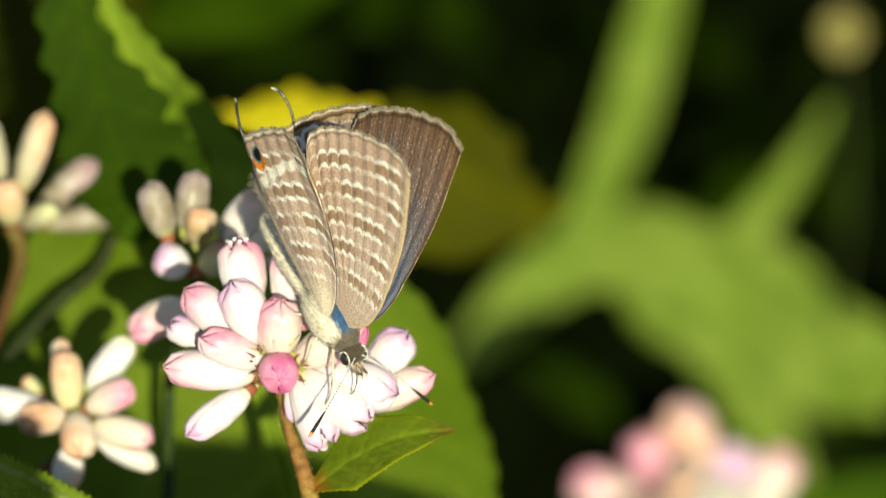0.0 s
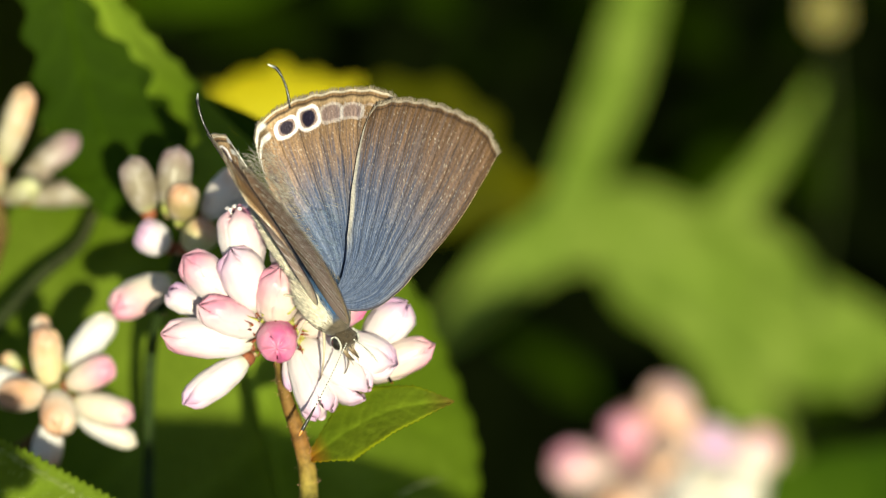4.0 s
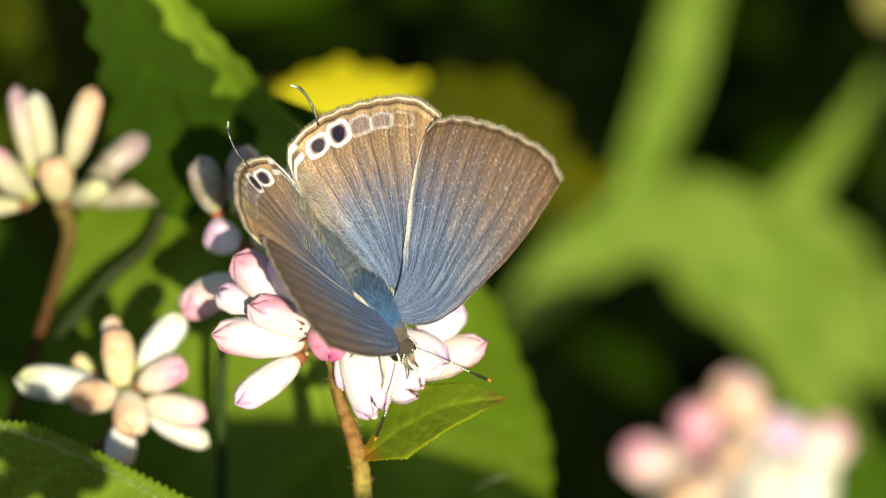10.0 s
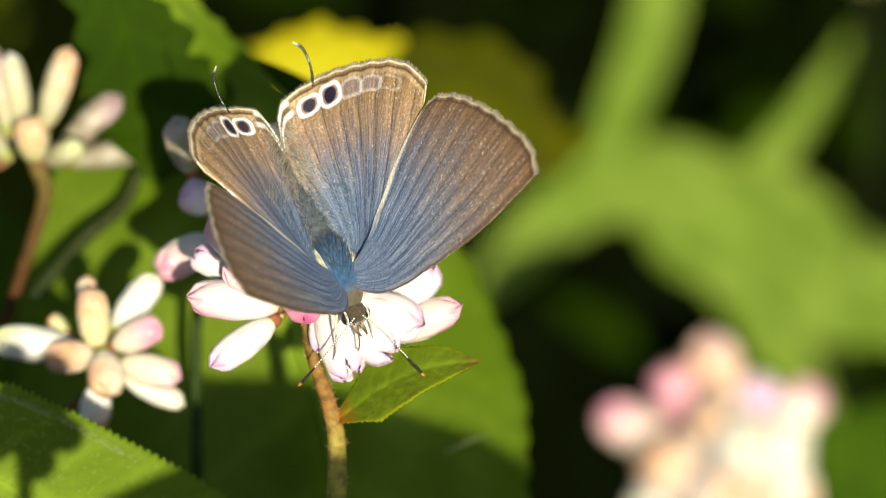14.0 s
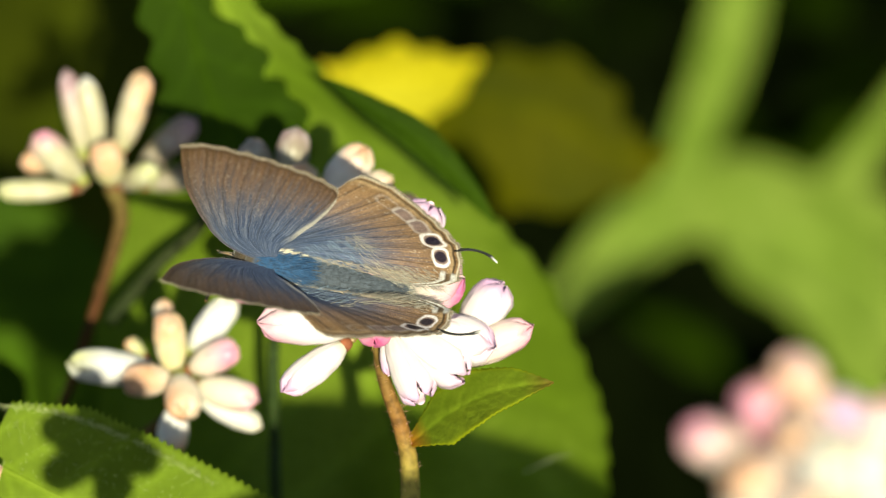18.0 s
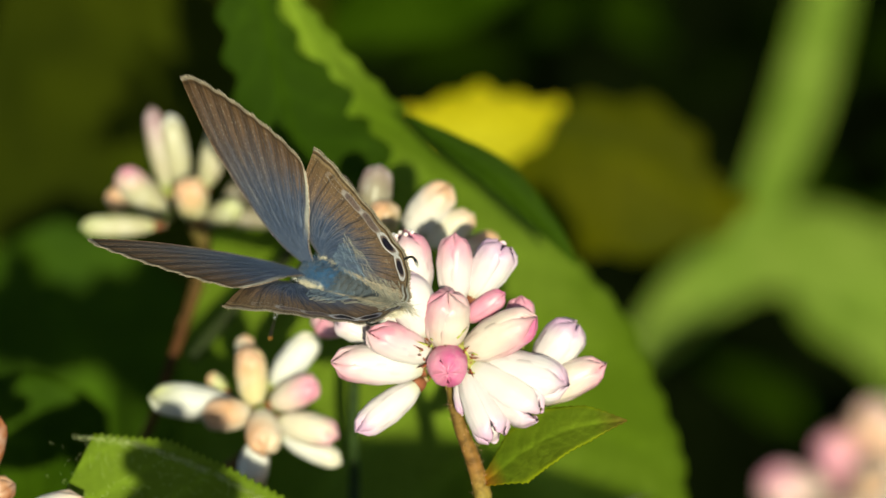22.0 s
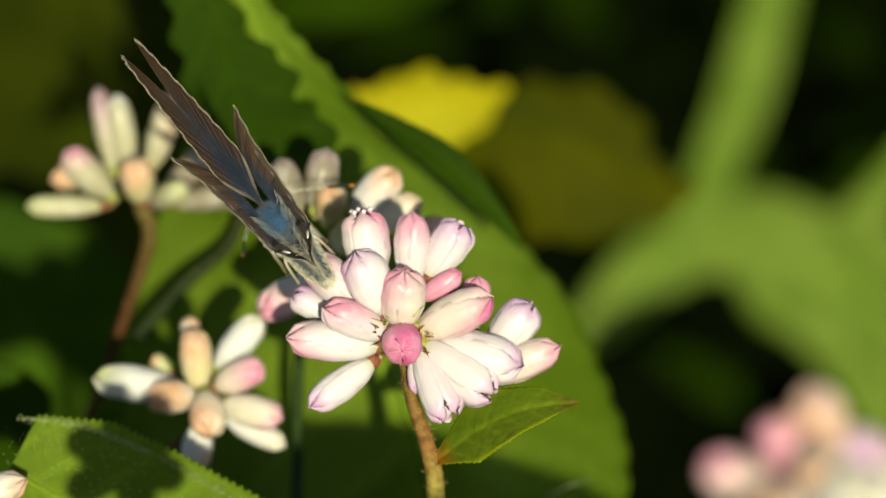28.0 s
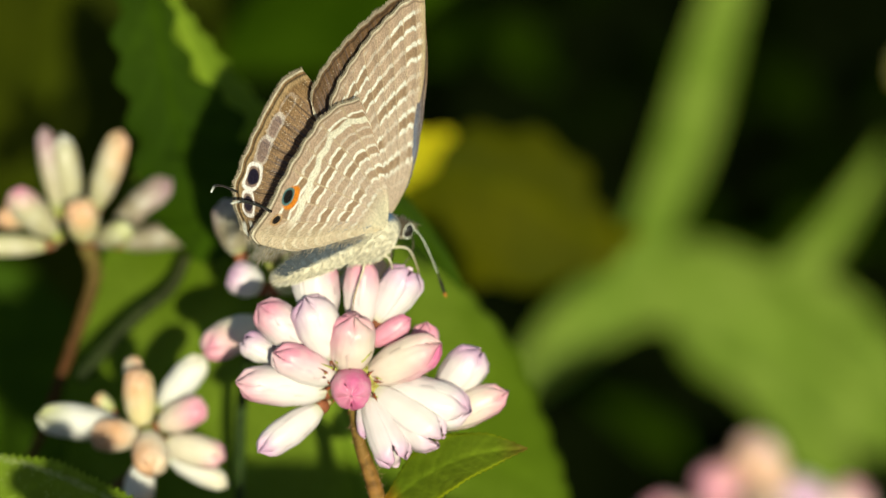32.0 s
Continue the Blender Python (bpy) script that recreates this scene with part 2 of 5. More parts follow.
# ---- leaves ----
def leaf_shape(axis, halves, facing=(0, -1, 0), n=46, m=17, teeth=0.0, tooth=40, wave=0.5, cup=0.15, veins=8, thick=0.22, seed=1, flush=0.0):
    """A leaf blade along axis (millimetres), with half-widths from base to tip: midrib, side veins, wavy toothed margin."""
    rnd = np.random.RandomState(seed)
    c = catmull(axis, n)
    s = np.linspace(0, 1, n)
    left = np.interp(s, np.linspace(0, 1, len(halves)), [h[0] if isinstance(h, tuple) else h for h in halves])
    right = np.interp(s, np.linspace(0, 1, len(halves)), [h[1] if isinstance(h, tuple) else h for h in halves])
    tan = np.gradient(c, axis=0)
    tan /= np.linalg.norm(tan, axis=1)[:, None] + 1e-9
    side = np.cross(tan, np.asarray(facing, float))
    side /= np.linalg.norm(side, axis=1)[:, None] + 1e-9
    up = np.cross(side, tan)
    x = np.linspace(-1, 1, m)
    p1, p2 = rnd.uniform(0, 6, 2)
    size = max(left.max(), right.max())
    v, col = [], []
    for i in range(n):
        for j in range(m):
            h = left[i] if x[j] < 0 else right[i]
            edge = abs(x[j]) ** 6
            t = (1 + teeth * edge * math.sin(s[i] * tooth * 6.28 + (2 if x[j] < 0 else 0)) / max(h, 0.3))
            lift = cup * h * abs(x[j]) ** 1.3 + wave * edge * math.sin(s[i] * 13 + p1 + (1.7 if x[j] < 0 else 0)) * min(1, h / 3)
            vein = (s[i] * veins - abs(x[j]) * 1.1) % 1.0
            ridge = math.exp(-((vein - 0.5) / 0.10) ** 2)
            rib = math.exp(-(x[j] * h / (0.03 * size + 0.12)) ** 2)
            lift += -0.05 * size * 0.12 * ridge - 0.02 * size * rib + 0.02 * size * math.sin(s[i] * 7 + p2)
            v.append(c[i] + side[i] * x[j] * h * t + up[i] * lift)
            k = 1 + 0.22 * ridge * (1 - edge) + 0.5 * rib
            # a reddish foot, a brown tip and a yellow rim where a leaf is flushed
            foot, tip = flush * max(0, 1 - s[i] / 0.14), flush * max(0, (s[i] - 0.8) / 0.2)
            gold = flush * max(0, (abs(x[j]) - 0.86) / 0.14) * (1 - tip)
            col.append((k * (1 + 1.3 * foot - 0.1 * tip + 0.9 * gold), k * (1 - 0.4 * foot - 0.55 * tip + 0.6 * gold), k * 1.1))
    v = np.array(v)
    nrm = np.repeat(up, m, 0)
    back = v - nrm * thick
    f = quads(n, m)
    g = quads(n, m, n * m, flip=True)
    rim = [(i * m, (i + 1) * m, (i + 1) * m + n * m, i * m + n * m) for i in range(n - 1)]
    rim += [(i * m + m - 1 + n * m, (i + 1) * m + m - 1 + n * m, (i + 1) * m + m - 1, i * m + m - 1) for i in range(n - 1)]
    return np.vstack([v, back]), f + g + rim, np.vstack([col, col])


def add_leaf(name, label, mat, origin, axis, halves, parent=None, group="", **more):
    """A leaf as a thing at origin, or as a part of a plant."""
    o = np.asarray(origin, float)
    v, f, col = leaf_shape([np.asarray(a, float) - o for a in axis], halves, **more)
    me = mesh_of(name, v, f, mat, col)
    if parent is not None:
        return part(name, me, parent, label, Matrix.Translation(o * MM))
    ob = thing(name, label, "leaf", group, at=BASE @ Matrix.Translation(o * MM), data=me)
    wide = max(max(h) if isinstance(h, tuple) else h for h in halves)
    face = np.asarray(more.get("facing", (0, -1, 0)), float)
    line = catmull([np.asarray(a, float) - o - face / np.linalg.norm(face) * 0.012 * wide for a in axis], 30)
    rv, rf, rc = tube(line, [0.03 * wide + 0.05, 0.022 * wide + 0.04, 0.03], 60, 8, [(1.5, 1.45, 1.7), (1.3, 1.3, 1.5)])
    part("midrib", mesh_of("midrib", rv, rf, mat, rc), ob)
    return ob


# ---- flowers ----
WHITE, CREAM, PINK, ROSE, LILAC = (0.72, 0.70, 0.72), (0.70, 0.63, 0.54), (0.68, 0.28, 0.42), (0.60, 0.13, 0.32), (0.62, 0.37, 0.60)
# Duller petal tones: shade on the high and rear heads is in them.
BUFF, DUSK, SHADED = (0.44, 0.40, 0.27), (0.36, 0.23, 0.27), (0.25, 0.21, 0.15)
SNOW, BLUSH = (0.72, 0.665, 0.70), (0.70, 0.59, 0.55)
PEACH, SAGE = (0.66, 0.38, 0.24), (0.46, 0.46, 0.24)


def tepal(length, width, k, opening, base, tip, reach, seed, cheek=0.0, of=5, ns=13, nv=9):
    """One petal of a bud or an open flower, along +z. opening 0 is closed."""
    rnd = np.random.RandomState(seed)
    a0 = 2 * math.pi * k / of
    v, col = [], []
    spread = 2 * math.pi / of * 0.68
    inner = 1 - 0.025 * (k % 2)
    length = length * rnd.uniform(0.975, 1.02)
    opening = min(0.6, max(0.0, opening + rnd.uniform(-0.03, 0.008)))
    a0 += rnd.uniform(-0.12, 0.12)
    curl = rnd.uniform(-0.012, 0.008 + 0.03 * opening) * length
    blush = rnd.uniform(0.8, 1.15)
    for i in range(ns):
        s = i / (ns - 1)
        shut = math.sin(math.pi * min(1, s ** 0.9 * 0.75 + 0.06)) ** 0.6
        shut *= 1 if s < 0.8 else math.sqrt(max(0.0, 1 - 0.992 * ((s - 0.8) / 0.2) ** 2.4))
        r = inner * width / 2 * (shut * (1 - opening) + opening * (0.25 + 1.15 * s ** 1.4))
        z = length * (s * (1 - 0.25 * opening * s))
        span = spread * (1 - opening * 0.35) * (1 if s < 0.78 else max(0.5 + 0.25 * min(1, opening * 3), 1 - ((s - 0.78) / 0.24) ** 2 * 0.6))
        for j in range(nv):
            x = 2 * j / (nv - 1) - 1
            a = a0 + span * x
            rr = r * (1 + 0.04 * (1 - abs(x)) + (0.012 + 0.05 * opening) * math.cos(x * 9)) * (1 + 0.02 * math.sin(s * 20 + k))
            flat = opening * 0.5
            px = math.cos(a) * rr * (1 - flat) + flat * (math.cos(a0) * r - math.sin(a0) * r * math.tan(span) * x * 0.7)
            py = math.sin(a) * rr * (1 - flat) + flat * (math.sin(a0) * r + math.cos(a0) * r * math.tan(span) * x * 0.7)
            bent = curl * s ** 3
            v.append((px + math.cos(a0) * bent, py + math.sin(a0) * bent, z - 0.06 * length * abs(x) ** 2.5 * s))
            g = min(1, max(0, (s - (1 - reach * 1.15)) / max(reach * 1.15, 0.01))) ** 1.1
            g = min(1, g + 0.18 * (abs(x) > 0.75) * reach + 0.08 * math.sin(x * 14) * s)
            g = min(1, max(0, g * blush + 0.75 * reach * math.cos(a - cheek) * min(1, 1.6 * s)))
            green = max(0, 1 - s / 0.16) * 0.5
            q = [b * (1 - g) + t * g for b, t in zip(base, tip)]
            q = [c * (1 - green) + e * green for c, e in zip(q, (0.45, 0.5, 0.2))]
            col.append(q)
    v = np.array(v)
    axis_r = np.array([math.cos(a0), math.sin(a0), 0])
    back = v - axis_r * 0.08
    f = quads(ns, nv) + quads(ns, nv, ns * nv, flip=True)
    f += [(i * nv, (i + 1) * nv, (i + 1) * nv + ns * nv, i * nv + ns * nv) for i in range(ns - 1)]
    f += [(i * nv + nv - 1 + ns * nv, (i + 1) * nv + nv - 1 + ns * nv, (i + 1) * nv + nv - 1, i * nv + nv - 1) for i in range(ns - 1)]
    f += [((ns - 1) * nv + j, (ns - 1) * nv + j + 1, (2 * ns - 1) * nv + j + 1, (2 * ns - 1) * nv + j) for j in range(nv - 1)]
    return np.vstack([v, back]), f, np.vstack([col, col])


def floret(parent, foot, tip, width, base=WHITE, end=PINK, reach=0.5, opening=0.0, turn=0.0, seed=0, stamens=False):
    """One small flower from foot to tip (millimetres in its plant's space): a green cup with five petals."""
    a, b = Vector(foot), Vector(tip)
    way = b - a
    q = way.to_track_quat("Z", "Y").to_matrix().to_4x4()
    m = Matrix.Translation(a * MM) @ q @ Matrix.Rotation(turn, 4, "Z")
    length = way.length
    width = width * 1.04
    husk = (0.26, 0.09, 0.05) if seed % 3 else (0.33, 0.35, 0.10)
    cup = joined(ball((0, 0, 0.0), (width * 0.23, width * 0.23, 0.8), 8, 10, husk),
                 tube([(0, 0, -0.9), (0, 0, 0.2)], [0.25, 0.3], 5, 6, [(0.45, 0.3, 0.2), (0.45, 0.45, 0.2)]))
    ob = part("floret", mesh_of("calyx", *cup[:2], STEM, cup[2]), parent, at=m)
    for k in range(5):
        v, f, c = tepal(length, width, k, opening, base, end, reach, seed * 7 + k, seed * 2.4)
        part("petal", mesh_of("petal", v, f, PETAL, c), ob)
    if stamens:
        for k in range(6):
            an = k * 1.05
            tipp = (math.cos(an) * width * 0.2, math.sin(an) * width * 0.2, length * 0.95)
            shape = joined(tube([(0, 0, length * 0.3), tipp], [0.06, 0.05], 6, 5, [(0.9, 0.88, 0.85)] * 2), ball(tipp, (0.2, 0.16, 0.16), 6, 8, (0.9, 0.82, 0.86)))
            part("stamen", mesh_of("stamen", *shape[:2], PETAL, shape[2]), ob)
    return ob


def stalk(parent, name, pts, radii, colors, hairs=0, seed=3, label=""):
    """A hairy stem part."""
    v, f, c = tube(pts, radii, 40, 12, colors)
    ob = part(name, mesh_of(name, v, f, STEM, c), parent, label)
    if hairs:
        rnd = np.random.RandomState(seed)
        line = catmull(pts, 60)
        rr = np.interp(np.linspace(0, 1, 60), np.linspace(0, 1, len(radii)), radii)
        bits = []
        for _ in range(hairs):
            i = rnd.randint(60)
            w = rnd.normal(size=3)
            w /= np.linalg.norm(w)
            root = line[i] + w * rr[i] * 0.9
            bits.append(wisp(root, root + w * rnd.uniform(0.25, 0.7) + (0, 0, 0.1), 0.025, (0.55, 0.3, 0.2)))
        v, f, c = joined(*bits)
        tagged(part("stem_hairs", mesh_of("stem_hairs", v, f, HAIR, c), ob), kind="stuff")
    return ob

# ---- ground and distance ----
def ground_sheet():
    n = 60
    g = np.concatenate([-np.geomspace(60000, 60, n // 2), np.geomspace(60, 60000, n // 2)])
    v, col = [], []
    for y in g:
        for x in g:
            z = 9 * noise.noise((x * 0.006, y * 0.006, 0)) + 5 * noise.noise((x * 0.02, y * 0.02, 3))
            v.append((x, y, z if abs(x) + abs(y) < 5000 else 0))
            # near-black tone holds the shade between the plants
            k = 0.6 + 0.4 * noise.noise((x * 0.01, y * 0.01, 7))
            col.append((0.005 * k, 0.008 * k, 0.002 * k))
    return mesh_of("ground", v, quads(n, n), SOIL, col)


thing("ground", "soil under the plants, coloured near black for shade", "ground", kind="structure", data=ground_sheet())


def undergrowth():
    """Low leaves on the ground behind, too many to count."""
    rnd = np.random.RandomState(5)
    bits = []
    for i in range(700):
        o = np.array([rnd.uniform(-600, 600), rnd.uniform(200, 1700), rnd.uniform(4, 90)])
        a = np.array([rnd.normal(), rnd.normal(), 0.3 * rnd.normal()])
        a /= np.linalg.norm(a)
        ln = rnd.uniform(28, 60)
        v, f, c = leaf_shape([o - a * ln / 2, o + (0, 0, 3), o + a * ln / 2], [0.5, ln * 0.2, ln * 0.24, ln * 0.14, 0.3],
                             facing=rnd.normal(size=3) * 0.4 + (0, -0.3, 1), n=9, m=5, wave=1.0, seed=i)
        # each leaf dimmed further, as if deep in shade
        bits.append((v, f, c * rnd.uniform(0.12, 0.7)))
    v, f, c = joined(*bits)
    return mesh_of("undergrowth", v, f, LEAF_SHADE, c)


thing("undergrowth", "dense undergrowth, its green darkened in colour for shade", "foliage", kind="stuff", data=undergrowth())


def shade_foliage():
    """Unseen leaves added low in front, to cast shade on what lies behind."""
    rnd = np.random.RandomState(9)
    bits = []
    for i in range(480):
        o = np.array([rnd.uniform(-90, 10), rnd.uniform(-16, 4), rnd.uniform(-185, -52)])
        if i >= 330:
            o = np.array([rnd.uniform(-60, 10), rnd.uniform(-68, -52), rnd.uniform(-120, -62)])
        a = rnd.normal(size=3) * (1, 0.3, 1)
        a /= np.linalg.norm(a)
        ln = rnd.uniform(22, 36)
        v, f, c = leaf_shape([o - a * ln / 2, o, o + a * ln / 2 + (0, 2, 0)], [0.5, ln * 0.25, ln * 0.3, ln * 0.18, 0.3],
                             facing=rnd.normal(size=3) * 0.3 + (0.2, -0.9, 0), n=9, m=5, wave=0.6, seed=i + 900)
        bits.append((v, f, c))
    v, f, c = joined(*bits)
    return mesh_of("shade_foliage", v, f, LEAF_DARK, c)


thing("shade_foliage", "dense green leaves added out of view to cast shade behind", "foliage", kind="stuff", at=BASE.copy(), data=shade_foliage())


def rooted(p):
    """The rest of a stem, straight down to the soil."""
    p = np.asarray(p, float)
    return [p + (0, 14, -22), p + (0, 140, -148), p + (0, 500, -508)]


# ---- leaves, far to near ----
add_leaf("olive_leaf", "large dull olive leaf, shade put into its colour", LEAF_OLIVE, (-50.70, 216.00, -4.72),
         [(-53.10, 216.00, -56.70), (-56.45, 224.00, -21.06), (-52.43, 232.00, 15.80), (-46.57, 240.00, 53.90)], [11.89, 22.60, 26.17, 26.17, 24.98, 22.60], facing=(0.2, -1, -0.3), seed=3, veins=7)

lobed_at = (83.6, 645.9, 3.9)
lobed = add_leaf("lobed_leaf", "big bright green lobed leaf in full sun", LEAF_SUN, lobed_at,
                 [(49.5, 647.1, -15.6), (65.1, 646.6, -3.5), (83.6, 645.9, 3.9), (105.0, 644.9, -4.2), (126.3, 643.8, -18.4), (144.5, 642.9, -31.0), (158.2, 642.2, -40.5)],
                 [(1, 1), (7, 6), (11, 12), (17, 20), (22, 21), (13, 12), (3, 3)], facing=(0, -1, -0.1), seed=4, teeth=1.2, tooth=5, wave=2.3, veins=5)
for line, halves in ((((72.0, 636.4, 2.5), (80.8, 636.3, 25.2), (87.1, 636.3, 41.8), (94.4, 636.3, 67.5), (103.5, 636.3, 100.0)), [6, 6.3, 6.7, 7.2, 7.4, 7, 6, 4]),
                     (((116.8, 639.5, 4.8), (127.0, 639.2, 18.0), (136.0, 638.9, 31.0), (142.5, 638.8, 44.0)), [6, 5.0, 4.4, 3.6, 2.4, 0.6]),
                     (((73.5, 636.3, 2.5), (60.5, 636.8, -6.5), (50.0, 637.0, -17.0), (38.0, 637.2, -30.0)), [9, 9, 8, 6, 2]),
                     (((118.2, 654.1, -24.7), (122.7, 653.7, -37.2), (130.2, 653.2, -51.3), (139.3, 652.7, -62.4)), [8, 9, 8, 6, 0.6]),
                     (((131.8, 638.7, -10.7), (145.4, 638.0, -20.1), (162.1, 637.2, -28.1), (190.0, 636.5, -33.4)), [8, 9, 9, 7, 0.6])):
    add_leaf("lobe", "", LEAF_SUN, np.zeros(3), [np.array(p) - lobed_at for p in line], halves, parent=lobed, facing=(0, -1, -0.1), seed=5, veins=5, n=30)
add_leaf("back_leaf", "green leaf high behind the flowers, shade put into its colour", LEAF_SHADE, (-12.79, 268.00, 40.97),
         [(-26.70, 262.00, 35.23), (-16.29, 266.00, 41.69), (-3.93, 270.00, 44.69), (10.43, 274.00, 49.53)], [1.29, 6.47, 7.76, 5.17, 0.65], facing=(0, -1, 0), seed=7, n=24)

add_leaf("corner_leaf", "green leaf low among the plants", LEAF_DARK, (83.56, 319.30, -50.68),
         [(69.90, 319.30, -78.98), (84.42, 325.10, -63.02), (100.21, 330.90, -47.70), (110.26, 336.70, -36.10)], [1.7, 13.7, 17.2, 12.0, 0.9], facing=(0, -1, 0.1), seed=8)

add_leaf("yellow_leaf", "small bright yellow lobed leaf in sun", LEAF_YELLOW, (-1.7, 179.6, 18.9),
         [(-12.1, 179.7, 20.1), (-6.9, 179.7, 19.4), (-1.7, 179.6, 18.9), (3.4, 179.6, 19.2), (8.6, 179.6, 20.7)],
         [(0.3, 0.3), (2.0, 2.8), (4.6, 6.0), (3.8, 7.0), (2.6, 3.4), (0.3, 0.3)], facing=(-0.1, -1, 0.0), seed=9, teeth=0.6, tooth=4, wave=0.8, veins=6)
# The yellow leaf where shade covers it, added as its own darker blade.
add_leaf("shaded_half", "shaded part of the yellow leaf behind the broad leaf, made as a dull olive brown leaf", LEAF_YELLOW_SHADED, (18.2, 204.4, 14.7),
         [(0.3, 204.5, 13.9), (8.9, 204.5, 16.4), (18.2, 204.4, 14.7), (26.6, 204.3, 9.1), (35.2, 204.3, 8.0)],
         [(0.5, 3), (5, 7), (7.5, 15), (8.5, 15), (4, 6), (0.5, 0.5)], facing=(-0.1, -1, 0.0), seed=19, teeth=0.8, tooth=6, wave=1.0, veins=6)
# Added out of view: only its shadow on the broad leaf shows.
add_leaf("caster_leaf", "green leaf added out of view to shade the foot of the broad leaf", LEAF_DARK, (18.7, -150.00, -46.3),
         [(-6.8, -150.00, -51.4), (9.4, -150.00, -48.8), (25.7, -151.00, -48.6), (55.3, -151.00, -51.0)], [1.16, 13.91, 16.81, 16.81, 11.59, 1.16], facing=(0.2, -1, 0), seed=29, wave=1.74, veins=7)

add_leaf("shade_leaf", "deep green leaf, darkened in colour for shade", LEAF_DARK, (-39.89, 53.50, -14.57),
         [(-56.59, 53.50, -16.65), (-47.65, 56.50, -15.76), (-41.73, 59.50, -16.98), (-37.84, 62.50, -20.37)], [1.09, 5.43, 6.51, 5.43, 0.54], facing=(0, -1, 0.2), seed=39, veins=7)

# A shadow with a jagged edge, put in as a dark blade.
add_leaf("jagged_shadow", "jagged shadow on the broad leaf, made as a deep green leaf in front of it", LEAF_SHADOW, (-17.49, 46.00, 9.73),
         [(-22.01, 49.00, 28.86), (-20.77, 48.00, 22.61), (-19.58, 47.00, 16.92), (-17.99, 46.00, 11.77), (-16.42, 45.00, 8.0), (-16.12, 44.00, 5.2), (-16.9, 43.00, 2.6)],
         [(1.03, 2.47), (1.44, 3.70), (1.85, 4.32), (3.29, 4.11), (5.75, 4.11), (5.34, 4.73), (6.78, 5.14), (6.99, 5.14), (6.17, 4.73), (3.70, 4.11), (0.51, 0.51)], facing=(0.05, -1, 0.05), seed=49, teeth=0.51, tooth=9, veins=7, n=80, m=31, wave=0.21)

# The shaded rim of the broad leaf, added as a separate dark strip.
add_leaf("edge_shadow", "dark green band of shade on the broad leaf edge behind the flower head, made as a narrow leaf", LEAF_SHADOW, (0.3, 36.0, 7.6),
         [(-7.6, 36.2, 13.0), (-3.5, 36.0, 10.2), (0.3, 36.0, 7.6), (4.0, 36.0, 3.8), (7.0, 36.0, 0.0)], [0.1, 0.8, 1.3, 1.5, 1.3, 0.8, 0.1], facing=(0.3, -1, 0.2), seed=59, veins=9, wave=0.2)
# Fills the shaded corner; the dimness is in the material's colour.
add_leaf("dim_leaf", "dim olive green leaf low down, its shade put into the colour", LEAF_DARK, (-54.11, 168.00, -11.42),
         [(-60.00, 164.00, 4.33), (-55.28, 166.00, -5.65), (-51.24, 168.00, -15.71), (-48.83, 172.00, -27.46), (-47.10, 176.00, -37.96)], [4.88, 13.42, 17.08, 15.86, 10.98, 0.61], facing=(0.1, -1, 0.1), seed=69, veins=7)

add_leaf("broad_leaf", "broad lime green leaf behind the flower head", LEAF, (-4.25, 44.00, -6.02),
         [(-20.28, 53.00, 27.16), (-14.71, 51.00, 15.07), (-9.43, 48.00, 3.12), (-4.77, 45.00, -9.09), (-1.20, 40.00, -21.91), (0.78, 35.00, -34.77)],
         [(0.52, 0.52), (3.09, 5.5), (7.43, 17.5), (13.9, 24.0), (19.2, 26.0), (20.4, 27.0), (18.2, 25.0), (6.4, 10.0)], facing=(0.06, -1, 0.12), seed=10, cup=-0.8, teeth=0.26, tooth=26, veins=9, n=80, m=31, wave=0.52)

toothed = add_leaf("toothed_leaf", "green leaf with a finely toothed hairy edge and petal shadows", LEAF_NEAR, (-26.84, 8.00, -20.40),
         [(-34.01, 6.80, -17.42), (-25.95, 8.00, -21.73), (-16.25, 9.20, -26.29), (-6.48, 11.60, -31.04)],
         [(5.01, 3.93), (7.28, 5.90), (7.37, 7.87), (6.88, 8.85), (6.39, 8.85), (2.95, 3.93)], facing=(0.05, -0.95, 0.1), seed=11, teeth=0.14, tooth=48, veins=7, n=400, m=31, cup=0.03, wave=0.12)

rnd = np.random.RandomState(17)

rim_line = catmull([np.array(p) - np.array((-26.84, 8.00, -20.40)) for p in ((-33.35, 6.80, -13.32), (-29.42, 7.28, -13.78), (-25.93, 7.76, -14.87), (-21.97, 8.24, -16.67), (-16.23, 8.96, -19.94))], 200)

bits = []

for _ in range(420):
    p = rim_line[rnd.randint(200)] + rnd.normal(size=3) * 0.12
    bits.append(wisp(p, p + np.array((rnd.normal() * 0.2, -0.1, rnd.uniform(0.15, 0.45))), 0.02, (0.45, 0.5, 0.25)))

for _ in range(260):
    p = rim_line[rnd.randint(200)] + (rnd.normal() * 1.5, -0.25, -rnd.uniform(0.3, 5.0))
    bits.append(wisp(p, p + np.array((0.2 * rnd.normal(), -0.25, 0.25)), 0.018, (0.4, 0.45, 0.22)))

hv, hf, hc = joined(*bits)

tagged(part("leaf_hairs", mesh_of("leaf_hairs", hv, hf, HAIR, hc), toothed), kind="stuff")

fibre = joined(*[wisp((8.97, 38.00, -21.76), (13.63, 37.00, -20.00), 0.07, (0.35, 0.38, 0.25), (0, 0, 0.25))])

thing("plant_fibre", "thin pale dry plant fibre on the broad leaf", "fibre", at=BASE.copy(), data=mesh_of("plant_fibre", *fibre[:2], HAIR, fibre[2]))

# ---- plants ----
ORIGINS = {}


